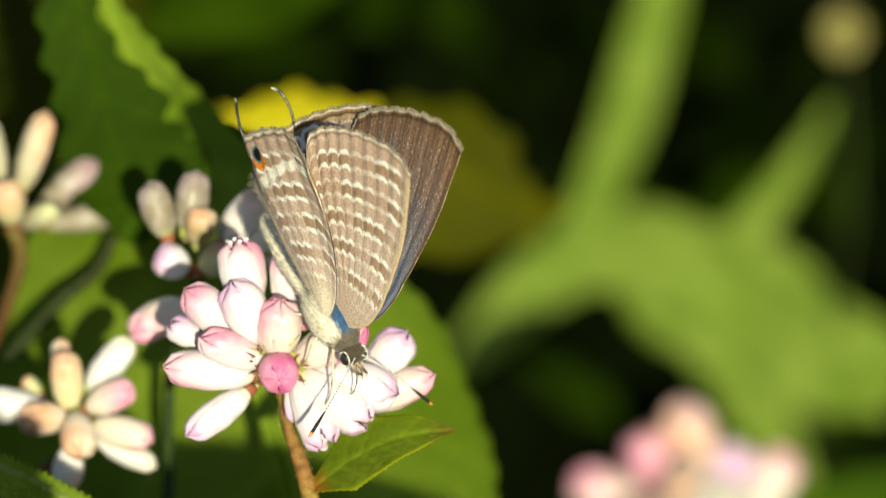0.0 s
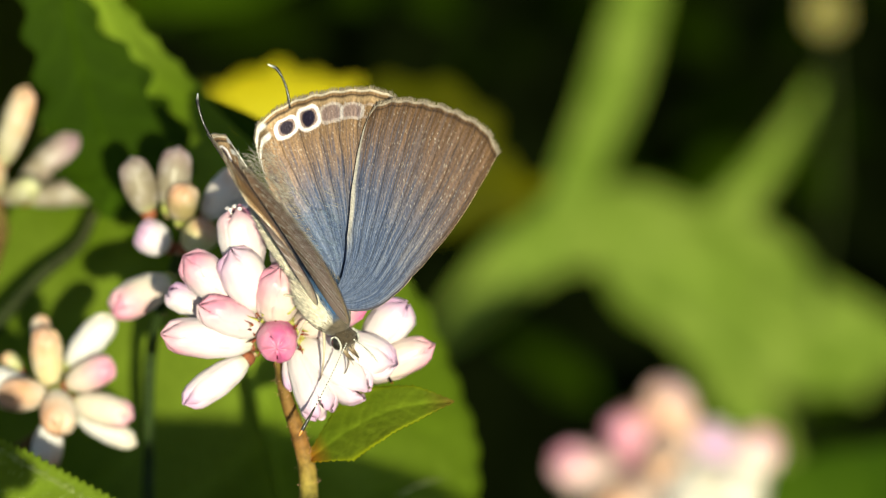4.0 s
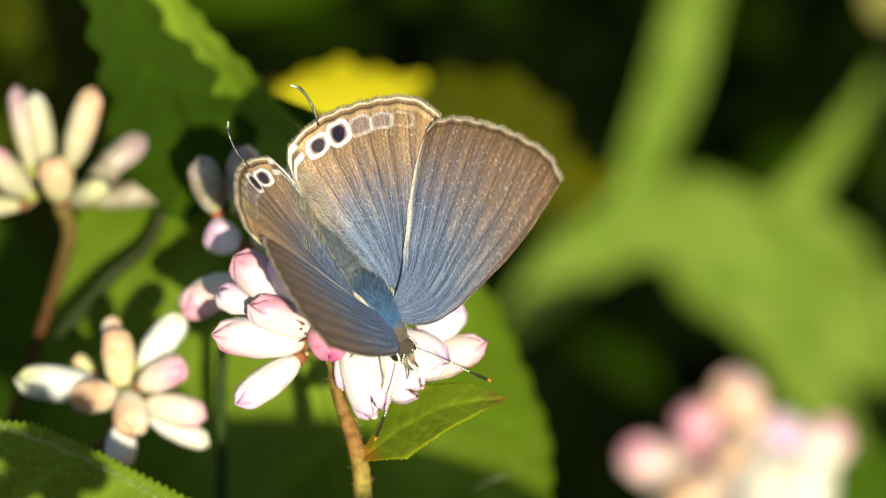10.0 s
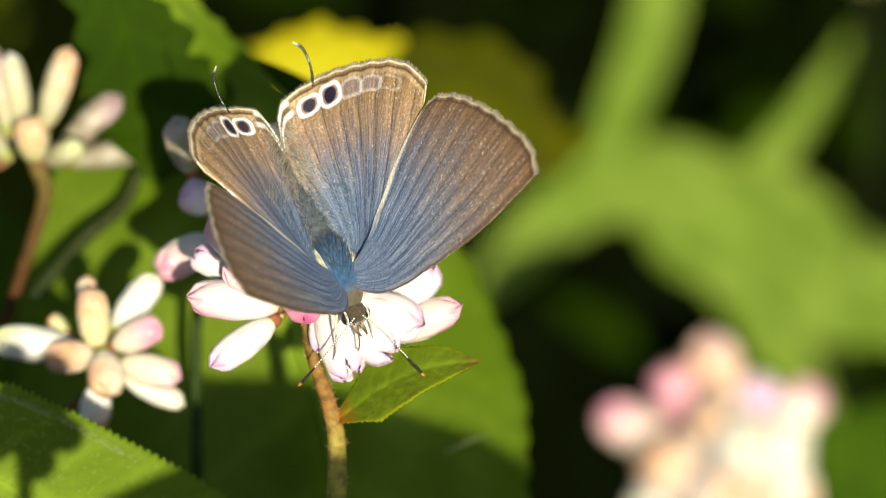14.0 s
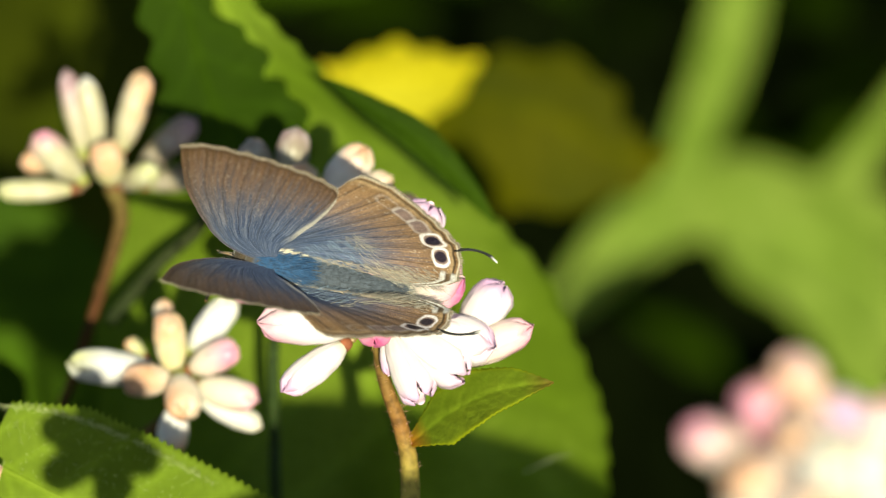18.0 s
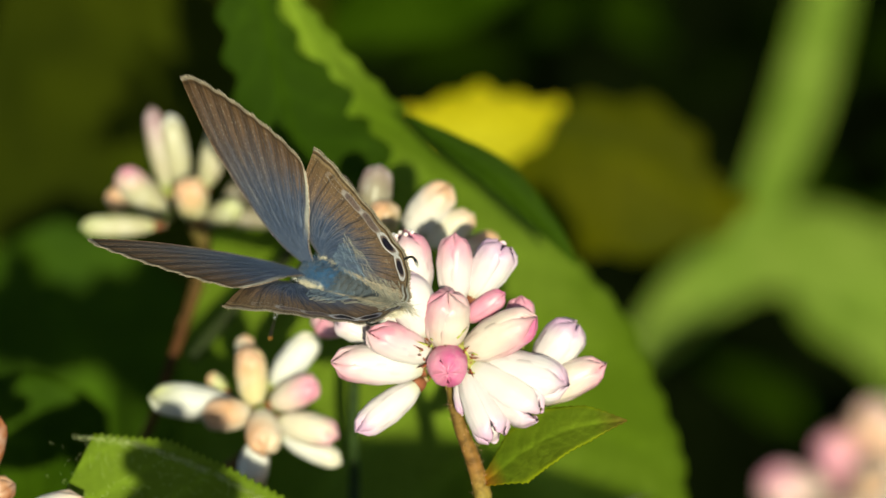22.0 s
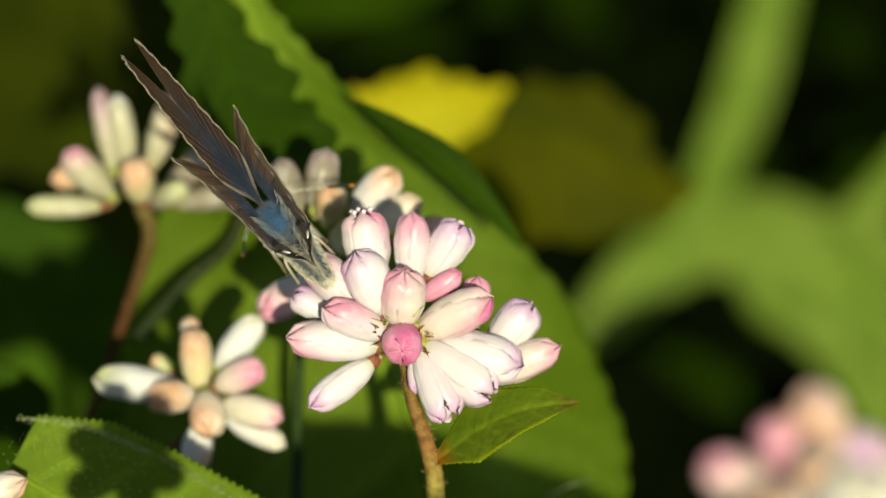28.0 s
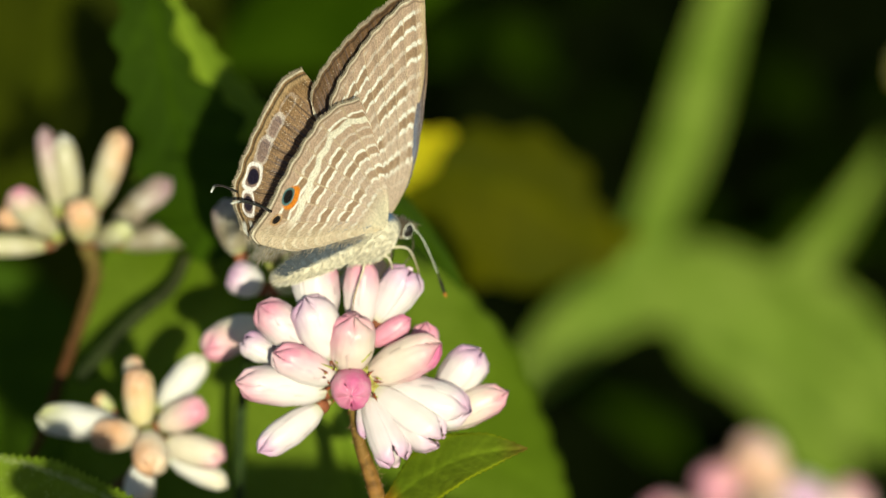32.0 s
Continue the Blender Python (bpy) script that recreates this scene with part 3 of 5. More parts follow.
def plant(name, label, group, origin):
    ob = thing(name, label, "flower", group, at=BASE @ Matrix.Translation(Vector(origin) * MM))
    ORIGINS[ob.name] = np.array(origin, float)
    return ob


def bloom(parent, foot, tip, width, *more, **named):
    o = ORIGINS[parent.name]
    return floret(parent, tuple(np.asarray(foot) - o), tuple(np.asarray(tip) - o), width, *more, **named)


def stem_to(parent, name, pts, *more, **named):
    o = ORIGINS[parent.name]
    return stalk(parent, name, [np.asarray(p) - o for p in pts], *more, **named)


GROUP = "knotweed flower heads"

main = plant("knotweed_plant", "pink and white knotweed flower head on a hairy reddish stem", GROUP, (-3.10, 0.00, -7.28))

stem_to(main, "stem", [(-2.97, 3.00, -6.28), (-2.56, 2.00, -10.80), (-1.17, 2.00, -15.15), (-0.57, 2.00, -18.62), (-0.69, 2.00, -26.43), *rooted((-0.69, 2.00, -26.43))],[0.48, 0.5, 0.62, 0.74, 0.82, 0.9, 1.0, 1.0],
        [(0.15, 0.11, 0.03), (0.17, 0.10, 0.03), (0.23, 0.11, 0.035), (0.27, 0.21, 0.05), (0.25, 0.23, 0.05), (0.23, 0.21, 0.04), (0.2, 0.18, 0.04), (0.2, 0.18, 0.04)], 420, label="reddish green hairy stem")

add_leaf("bract_leaf", "small pointed olive green leaf with a finely toothed edge", LEAF_BRACT, np.array((-0.17, 1.00, -15.52)) - ORIGINS[main.name],
                     [np.array(p) - ORIGINS[main.name] for p in ((-0.52, 1.50, -16.20), (2.84, 0.00, -13.65), (6.48, -1.00, -12.05), (10.36, -1.50, -11.56))],
                     [(0.40, 0.40), (2.00, 2.70), (2.30, 2.60), (1.50, 1.60), (0.05, 0.05)], parent=main, facing=(-0.2, -0.8, 0.5), seed=12, teeth=0.08, tooth=24, veins=7, n=60, m=21, wave=0.20, thick=0.15, flush=1.0)

HEADS = [
    ((-3.12, 1.50, -6.45), (-3.07, -2.60, -7.71), 2.94, PINK, ROSE, 0.9, 0.0, 0.3),
    ((-3.29, 1.00, -5.80), (-2.87, -1.60, -1.58), 3.39, BLUSH, PINK, 0.62, 0.0, 0.2),
    ((-1.82, 1.20, -6.36), (3.78, -1.00, -3.68), 3.19, BLUSH, ROSE, 0.62, 0.0, 0.9),
    ((-4.41, 1.00, -6.44), (-9.08, -1.40, -4.45), 2.69, SNOW, PINK, 0.7, 0.0, 0.2),
    ((-5.03, 1.60, -7.41), (-11.86, -0.60, -6.75), 2.89, SNOW, PINK, 0.55, 0.0, 0.5),
    ((-5.46, 1.60, -8.72), (-10.17, 0.20, -12.11), 2.39, SNOW, LILAC, 0.25, 0.0, 0.1),
    ((-1.82, 0.60, -7.64), (0.68, -1.50, -13.31), 2.99, SNOW, LILAC, 0.25, 0.35, 0.5),
    ((-1.38, 1.00, -7.39), (4.12, -1.00, -11.37), 3.59, SNOW, LILAC, 0.2, 0.25, 0.2),
    ((-0.61, 1.40, -7.41), (6.06, -0.20, -8.91), 3.59, SNOW, LILAC, 0.2, 0.0, 0.7),
    ((-2.12, 1.20, -7.74), (-2.07, 0.20, -11.07), 1.20, SNOW, LILAC, 0.4, 0.0, 0.2),
    ((2.87, 2.60, -10.05), (9.01, 1.60, -7.41), 2.69, BLUSH, PINK, 0.45, 0.0, 0.3),
    ((3.75, 3.20, -7.89), (6.99, 2.20, -4.12), 3.29, SNOW, LILAC, 0.35, 0.12, 0.6),
    ((2.36, 3.40, -5.85), (2.66, 2.80, -2.05), 2.19, SNOW, PINK, 0.6, 0.0, 0.3),
    ((-1.69, 1.80, -3.77), (1.42, 1.20, -1.86), 1.69, PINK, ROSE, 0.8, 0.0, 0.3),
    ((-1.13, 2.60, -2.13), (1.65, 1.80, 2.29), 3.19, SNOW, LILAC, 0.4, 0.28, 0.4),
    ((-2.43, 2.20, -2.57), (-2.34, 1.40, 2.94), 2.69, SNOW, PINK, 0.45, 0.0, 0.2),
    ((-5.39, 2.40, -2.57), (-6.33, 1.40, 3.25), 3.59, SNOW, PINK, 0.5, 0.16, 0.5, True),
    ((-4.50, 1.20, -4.81), (-6.70, -0.80, -0.21), 3.49, SNOW, LILAC, 0.45, 0.0, 0.3),
    ((-6.24, 1.60, -4.29), (-10.32, 0.60, -0.74), 3.09, SNOW, PINK, 0.4, 0.0, 0.6),
    ((-8.45, 3.00, -5.19), (-11.72, 3.00, -3.44), 2.19, SNOW, LILAC, 0.5, 0.2, 0.1),
]

for k, h in enumerate(HEADS):
    bloom(main, *h[:8], seed=k, stamens=len(h) > 8)

rnd = np.random.RandomState(21)

bits = []

for k in range(70):
    a = rnd.uniform(0, 6.28)
    o = np.array((2.3 * math.cos(a), rnd.uniform(-2.0, 1.5), 1.7 * math.sin(a) + 0.6)) * rnd.uniform(0.6, 1)
    w = rnd.normal(size=3) * 0.5 + (math.cos(a), -0.4, math.sin(a))
    bits.append(wisp(o, o + w * rnd.uniform(0.3, 0.7), 0.1, (0.27, 0.07, 0.04) if k % 3 else (0.38, 0.40, 0.10)))

bits.append(ball((0.3, 1.2, 0.4), (2.3, 1.6, 1.9), 10, 12, (0.35, 0.33, 0.1)))

v, f, c = joined(*bits)

tagged(part("flower_base", mesh_of("flower_base", v, f, STEM, c), main, "brown and green bristly flower base"), kind="stuff")

low = plant("knotweed_plant", "cream and peach knotweed flower head beside the main one", GROUP, (-19.67, 26.00, -12.30))

for k, h in enumerate([
    ((-22.12, 27.00, -11.87), (-29.19, 24.00, -10.71), 3.31, WHITE, SAGE, 0.3), ((-20.52, 26.00, -11.83), (-20.80, 24.00, -6.65), 2.9, (0.66, 0.6, 0.36), PEACH, 0.5), ((-19.02, 27.00, -9.96), (-15.25, 25.00, -5.73), 2.91, WHITE, CREAM, 0.4),
    ((-18.89, 25.00, -11.55), (-14.94, 23.00, -9.64), 2.91, CREAM, PINK, 0.5), ((-20.79, 25.00, -12.26), (-24.53, 23.00, -12.41), 3.0, CREAM, PEACH, 0.75), ((-19.90, 24.00, -12.22), (-19.22, 21.00, -15.26), 3.31, CREAM, PEACH, 0.7),
    ((-18.42, 25.00, -12.97), (-13.35, 23.00, -14.14), 3.0, CREAM, PINK, 0.4), ((-18.30, 27.00, -14.26), (-13.25, 26.00, -16.58), 2.21, WHITE, CREAM, 0.4), ((-20.38, 26.00, -14.68), (-20.93, 25.00, -18.79), 2.81, WHITE, PEACH, 0.4),
    ((-21.25, 28.00, -8.81), (-21.49, 28.00, -5.69), 1.90, CREAM, PEACH, 0.5), ((-23.15, 28.00, -10.48), (-24.59, 28.00, -9.05), 1.50, SAGE, PEACH, 0.5)]):
    bloom(low, h[0], h[1], h[2] * 0.88, *h[3:], 0.0, 0.4 * k, seed=40 + k)

stem_to(low, "stem", [(-19.98, 27.00, -12.82), (-21.32, 29.00, -15.80), (-26.31, 31.00, -19.78), (-30.88, 33.00, -27.22), *rooted((-30.88, 33.00, -27.22))], [0.59, 0.59, 0.69, 0.79, 0.98], [(0.14, 0.1, 0.03), (0.08, 0.025, 0.01), (0.05, 0.02, 0.01)], 60)

high = plant("knotweed_plant", "pale knotweed flower head with buds, set further back", GROUP, (-27.01, 44.00, 5.61))

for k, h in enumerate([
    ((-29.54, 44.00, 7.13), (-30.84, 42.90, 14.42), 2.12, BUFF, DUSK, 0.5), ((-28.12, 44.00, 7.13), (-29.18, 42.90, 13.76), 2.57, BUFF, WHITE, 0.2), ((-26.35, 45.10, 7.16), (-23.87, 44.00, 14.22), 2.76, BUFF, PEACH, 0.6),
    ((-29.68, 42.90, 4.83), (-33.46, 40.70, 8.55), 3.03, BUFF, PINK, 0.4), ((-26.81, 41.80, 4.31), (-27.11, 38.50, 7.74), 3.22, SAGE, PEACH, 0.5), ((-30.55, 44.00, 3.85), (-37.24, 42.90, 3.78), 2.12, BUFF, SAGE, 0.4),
    ((-24.57, 45.10, 5.38), (-19.49, 45.10, 9.95), 2.8, SHADED, DUSK, 0.5), ((-24.15, 46.20, 4.13), (-16.51, 46.20, 5.41), 2.6, SHADED, DUSK, 0.6), ((-25.81, 41.80, 4.07), (-22.53, 38.50, 5.51), 2.4, SHADED, SAGE, 0.5),
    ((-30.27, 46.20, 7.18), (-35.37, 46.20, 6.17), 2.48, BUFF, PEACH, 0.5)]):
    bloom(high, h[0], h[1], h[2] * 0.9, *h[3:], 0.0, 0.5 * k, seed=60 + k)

# Red-brown stem; it darkens downwards, with the shade put into its tones.
stem_to(high, "stem", [(-27.01, 44.00, 4.09), (-26.35, 45.10, 1.07), (-27.97, 46.20, -4.03), (-30.89, 47.30, -12.22), (-34.21, 49.50, -22.62), *rooted((-34.21, 49.50, -22.62))], [0.81, 0.63, 0.43, 0.40, 0.51, 1.01],
        [(0.13, 0.10, 0.03), (0.075, 0.028, 0.010), (0.05, 0.013, 0.006), (0.035, 0.010, 0.005)], 160)

stem_to(high, "stem", [(-18.04, 46.20, 3.10), (-19.61, 46.75, 0.05), (-23.22, 47.30, -3.01), (-27.92, 48.40, -8.17)], [0.51, 0.56, 0.61, 0.71], [(0.03, 0.035, 0.01), (0.02, 0.03, 0.008)], 0)

rear = plant("knotweed_plant", "mauve knotweed buds just behind the main head, shade put into their colour", GROUP, (-9.95, 20.00, 3.76))

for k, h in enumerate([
    ((-12.09, 21.00, 2.85), (-13.62, 21.00, 7.41), 2.7, SHADED, DUSK, 0.7), ((-10.45, 21.00, 3.31), (-9.61, 21.00, 8.35), 2.7, SHADED, DUSK, 0.6), ((-7.41, 21.00, 2.61), (-3.79, 19.00, 6.53), 3.00, WHITE, PEACH, 0.35),
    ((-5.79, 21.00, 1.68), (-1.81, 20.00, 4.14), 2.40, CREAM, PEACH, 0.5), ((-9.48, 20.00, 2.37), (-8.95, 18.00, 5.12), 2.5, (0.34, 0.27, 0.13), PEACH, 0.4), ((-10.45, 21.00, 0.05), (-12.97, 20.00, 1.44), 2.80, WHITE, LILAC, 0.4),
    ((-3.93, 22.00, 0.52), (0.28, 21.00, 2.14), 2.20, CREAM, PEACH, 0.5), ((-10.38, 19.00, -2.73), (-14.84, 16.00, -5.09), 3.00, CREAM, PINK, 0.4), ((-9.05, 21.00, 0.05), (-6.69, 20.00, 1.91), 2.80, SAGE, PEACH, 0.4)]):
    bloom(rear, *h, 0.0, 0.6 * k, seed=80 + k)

# Green stem coloured dark, as it stands in shade.
stem_to(rear, "stem", [(-9.08, 22.00, 0.98), (-10.8, 29.00, -3.71), (-12.3, 34.00, -8.44), (-12.7, 37.00, -17.6), *rooted((-12.7, 37.00, -17.6))], [0.55, 0.5, 0.5, 0.6, 0.9], [(0.03, 0.05, 0.012), (0.02, 0.04, 0.01)], 40)

fore = plant("knotweed_plant", "large pink and cream knotweed flower head out of focus", GROUP, (60.09, 264.10, -38.56))

for k, h in enumerate([
    ((59.65, 264.10, -36.82), (57.38, 258.38, -20.73), 8.22, PEACH, (0.6, 0.42, 0.5), 0.5), ((57.16, 261.24, -36.62), (49.80, 249.80, -26.00), 8.22, PEACH, PINK, 0.6), ((53.92, 264.10, -39.46), (39.84, 258.38, -32.95), 7.17, CREAM, PINK, 0.4),
    ((61.86, 264.10, -36.82), (66.44, 258.38, -28.14), 7.17, WHITE, LILAC, 0.6), ((64.50, 264.10, -38.56), (75.58, 261.24, -30.03), 7.47, CREAM, PINK, 0.5), ((58.59, 258.38, -38.17), (56.77, 241.22, -31.92), 9.26, WHITE, PEACH, 0.3),
    ((55.97, 258.38, -39.91), (47.13, 246.94, -41.63), 9.26, WHITE, PEACH, 0.4), ((61.21, 258.38, -40.80), (62.99, 244.08, -44.80), 10.00, WHITE, PEACH, 0.3), ((62.97, 258.38, -38.17), (70.55, 249.80, -39.29), 9.26, WHITE, CREAM, 0.3),
    ((57.73, 258.38, -41.66), (53.67, 244.08, -48.20), 10.00, WHITE, PEACH, 0.3), ((60.90, 255.52, -38.85), (60.73, 235.50, -36.16), 10.00, WHITE, CREAM, 0.3), ((62.41, 261.24, -42.75), (73.04, 255.52, -48.38), 9.26, WHITE, PEACH, 0.3),
    ((56.27, 261.24, -43.63), (45.27, 255.52, -50.99), 9.26, WHITE, CREAM, 0.3), ((61.54, 261.24, -45.39), (63.49, 255.52, -54.45), 9.26, WHITE, CREAM, 0.3), ((57.42, 255.52, -44.04), (57.30, 238.36, -45.99), 10.00, WHITE, PEACH, 0.3)]):
    bloom(fore, *h, 0.0, 0.7 * k, seed=100 + k)

stem_to(fore, "stem", [(60.85, 266.96, -41.44), (62.23, 275.54, -61.91), *rooted((62.23, 275.54, -61.91))], [1.2, 1.35, 1.6], [(0.2, 0.12, 0.05), (0.15, 0.12, 0.05)], 20)

edge = plant("knotweed_plant", "peach and brown withering knotweed petals beside the near leaf", GROUP, (-41.0, 3.5, -20.0))
RUST = (0.30, 0.11, 0.05)
for k, h in enumerate([((-40.1, 3.4, -21.0), (-32.1, 3.0, -17.7), 2.7, WHITE, PEACH, 0.5), ((-40.2, 3.6, -22.2), (-34.0, 3.0, -21.4), 2.6, CREAM, RUST, 0.5), ((-42.2, 3.5, -15.9), (-40.4, 3.2, -9.3), 2.6, WHITE, PEACH, 0.5),
                       ((-40.6, 3.5, -17.4), (-38.5, 2.8, -11.4), 2.3, RUST, RUST, 0.6), ((-42.0, 4.0, -18.6), (-37.4, 3.4, -16.6), 2.2, PEACH, RUST, 0.6)]):
    bloom(edge, *h, 0.0, 0.7 * k, seed=120 + k)
stem_to(edge, "stem", [(-41.0, 4.0, -19.0), (-41.4, 4.6, -23.0), (-42.5, 5.0, -30.0), *rooted((-42.5, 5.0, -30.0))], [1.2, 0.7, 0.8, 1.0], [(0.4, 0.25, 0.1), (0.3, 0.25, 0.1)], 20)

# Unseen head, added so that its petals throw shadows on the toothed leaf.
under = plant("knotweed_plant", "pale knotweed flower head added out of view to cast petal shadows on the near leaf", GROUP, (-11.8, -100.0, -25.9))

for k, (a, b) in enumerate(((1.7, 5.0), (0.7, 5.5), (2.6, 5.2), (3.6, 5.0), (-0.2, 5.0), (-1.2, 4.6))):
    bloom(under, (-11.8, -100.0, -25.9), (-11.8 + b * math.cos(a), -100.5, -25.9 + b * math.sin(a)), 2.9, WHITE, PINK, 0.4, 0.0, 0.3 * k, seed=160 + k)

stem_to(under, "stem", [(-11.8, -99.5, -26.4), (-11.4, -98.0, -60), (-11, -30, -140), *rooted((-11, -30, -140))], [0.65, 0.76, 0.98], [(0.2, 0.12, 0.04), (0.15, 0.13, 0.03)])

yellow_bloom = plant("yellow_flower", "small yellow flower far behind", "", (136.68, 598.00, 59.70))

for k in range(9):
    a = k * 0.7
    bloom(yellow_bloom, (136.68, 598.00, 59.70), tuple(np.array((135.72, 592.00, 59.28)) + (5.0 * math.cos(a), -1, 5.6 * math.sin(a))), 3.7, (0.20, 0.18, 0.012), (0.23, 0.2, 0.016), 0.5, 0.0, 0.0, seed=140 + k)

stem_to(yellow_bloom, "stem", [(137.16, 601.00, 59.91), (140.33, 607.00, 20.70), *rooted((140.33, 607.00, 20.70))], [0.66, 0.83, 1.33], [(0.03, 0.04, 0.01), (0.02, 0.03, 0.01)])


# ---- butterfly ----
# wing outlines: angle from straight ahead and reach along the outer margin; then the front and rear edges as angles from hinge to margin
FORE = ((83.5, 18.2), (84.5, 19.0), (88, 19.3), (92, 19.2), (97, 18.55), (102.5, 17.9), (109, 17.05), (116, 16.15), (121, 15.25), (123.2, 14.4), (124.5, 13.0))
HIND = ((116, 13.8), (117.5, 15.0), (121, 15.5), (126, 15.9), (131, 15.8), (138, 15.5), (147, 15.2), (158.5, 15.0), (165, 14.6), (169, 14.2), (172, 13.4), (174, 12.0))
EDGES = {"fore": (((0, 5), (0.15, 31), (0.3, 51), (0.42, 62.5), (0.56, 70), (0.72, 75.5), (0.86, 80), (1, 83.5)), ((0, 103), (0.16, 109), (0.38, 120), (0.63, 124.3), (0.85, 125), (1, 124.5))),
         "hind": (((0, 82), (0.1, 85), (0.3, 98), (0.42, 103), (0.58, 107.7), (0.76, 112), (0.92, 115), (1, 116)), ((0, 165), (0.3, 175), (0.55, 178.5), (0.78, 178), (1, 174)))}
BLUE, STEEL, BROWN, TAN, DARK, PALE = (0.070, 0.128, 0.275), (0.155, 0.150, 0.190), (0.180, 0.110, 0.078), (0.285, 0.182, 0.122), (0.010, 0.008, 0.008), (0.72, 0.67, 0.58)
EDGE = (0.12, 0.065, 0.03)


def blend(a, b, k):
    k = np.clip(k, 0, 1)[..., None]
    return np.asarray(a) * (1 - k) + np.asarray(b) * k


def step(x, lo, hi):
    y = np.clip((x - lo) / (hi - lo), 0, 1)
    return y * y * (3 - 2 * y)


def wavy(x, y):
    return np.sin(x * 1.7 + np.sin(y * 2.3) * 1.3) * 0.5 + np.sin(x * 3.9 + y * 1.1) * 0.3 + np.sin(y * 5.3 - x * 2.7) * 0.2


def wing_colors(kind, rho, th, a, rim, upper):
    """Scale colours over a wing: rho from hinge to margin, a from front edge to rear edge, rim in millimetres from the margin."""
    veins = 9 if kind == "fore" else 8
    vein = np.abs(((a * veins + 0.15 * np.sin(rho * 4)) % 1.0) - 0.5)
    streak = wavy(a * 60, rho * 6) * 0.5 + wavy(a * 140, rho * 9) * 0.5
    if upper:
        rnd = np.random.RandomState(11 if kind == "fore" else 12)
        lines = np.repeat(rnd.uniform(-1, 1, (9, rho.shape[1])), -(-rho.shape[0] // 9), 0)[:rho.shape[0]]
        for _ in range(6):
            lines = (lines + np.roll(lines, 1, 0) + np.roll(lines, -1, 0)) / 3
        lines = lines * 1.5
        scales = rnd.uniform(-1, 1, rho.shape)
        glint = rnd.uniform(0, 1, rho.shape) > 0.97
        hairs = step(rho, 0.75, 0.3) * (lines > 0.35)
        if kind == "hind":
            blue = step(rho + 0.25 * lines * 0.5, 0.82, 0.34) * step(a, -0.1, 0.25)
            c = blend(TAN, (0.24, 0.145, 0.078), step(rho, 0.7, 0.95))
            c = blend(c, STEEL, 0.55 * step(rho, 0.75, 0.45))
            c = blend(c, BLUE, 0.85 * blue)
        else:
            blue = step(rho - 0.28 * a + 0.1 * lines, 0.62, 0.14)
            c = blend(BROWN, EDGE, step(rim, 1.8, 0.2) * 0.6)
            c = blend(c, STEEL, 0.75 * step(rho - 0.15 * a + 0.12 * lines, 0.92, 0.42))
            c = blend(c, BLUE, 0.75 * blue)
            c = blend(c, EDGE, 0.6 * step(a, 0.10, 0.02))
        c = c * (1 + 0.08 * streak + 0.17 * lines + 0.08 * scales)[..., None]
        c = blend(c, (0.36, 0.41, 0.52), 0.32 * hairs)
        # glints of light put into the colour of single scales
        shine = glint * (0.25 + 0.75 * step(rho, 0.2, 0.6)) * (rim > 0.8)
        c = blend(c, (0.75, 0.68, 0.6), 0.42 * shine)
        c = blend(c, DARK, 0.5 * step(vein, 0.05, 0.02) * step(rho, 0.1, 0.3) * step(rim, 0.4, 1.2))
        if kind == "fore":
            c = blend(c, EDGE, 0.7 * step(rim, 4.2, 0.8) * (np.abs(((a * 26) % 1) - 0.5) < 0.2))
            c = blend(c, DARK, 0.6 * step(np.abs(rim - 0.42), 0.13, 0.04))
            c = blend(c, (0.66, 0.62, 0.57), 0.85 * step((1 - a) * rho * 11, 0.30, 0.12) * step(rho, 0.25, 0.5))
        else:
            c = blend(c, (0.50, 0.36, 0.22), 0.5 * step(rim, 1.0, 0.75) * step(rim, 0.4, 0.55))
            c = blend(c, DARK, 0.75 * step(np.abs(rim - 0.42), 0.14, 0.05))
            # pale mauve cells inside the margin, dark-cored towards the tail
            for ang, half, tall, black in ((153.0, 0.80, 0.74, 1), (161.5, 0.72, 0.6, 0.95), (144.2, 0.85, 0.6, 0.18), (136.2, 0.8, 0.5, 0.12), (128.8, 0.75, 0.45, 0.05)):
                x = (np.radians(th - ang)) * rho * 14
                y = rim - 1.58
                q = ((np.abs(x) / half) ** 3 + (np.abs(y) / tall) ** 3) ** (1 / 3)
                ring = step(q, 1.34, 1.2) * step(q, 0.86, 0.98)
                c = blend(c, (0.34, 0.27, 0.34), 0.4 * step(q, 1.0, 0.9) * (black > 0.1))
                c = blend(c, (0.88, 0.84, 0.90), ring * (0.95 if black > 0.2 else 0.32 if black > 0.1 else 0.14))
                core = np.sqrt((x / (half * 0.8)) ** 2 + (y / (tall * 0.95)) ** 2)
                c = blend(c, (0.015, 0.012, 0.03), black * step(core, 0.98, 0.8))
            # black and white bars at the inner corner
            bars = 0.7 * step(th, 166.0, 167.5) * step(rim, 1.7, 1.4)
            c = blend(c, DARK, 0.9 * bars)
            c = blend(c, (0.85, 0.85, 0.88), bars * step(np.abs(((rim + 0.15) % 0.95) - 0.475), 0.27, 0.2))
        c = blend(c, PALE, (0.35 if kind == "fore" else 0.6) * step(rim, 0.2, 0.1))
    else:
        c = blend((0.60, 0.455, 0.385), (0.52, 0.365, 0.29), step(rho, 0.3, 0.9)) * (1 + 0.12 * streak)[..., None]
        cell = np.floor(a * veins + 0.1 * np.sin(rho * 4))
        inside = (a * veins) % 1.0 - 0.5
        jog = np.sin(cell * 12.9898) * 0.13
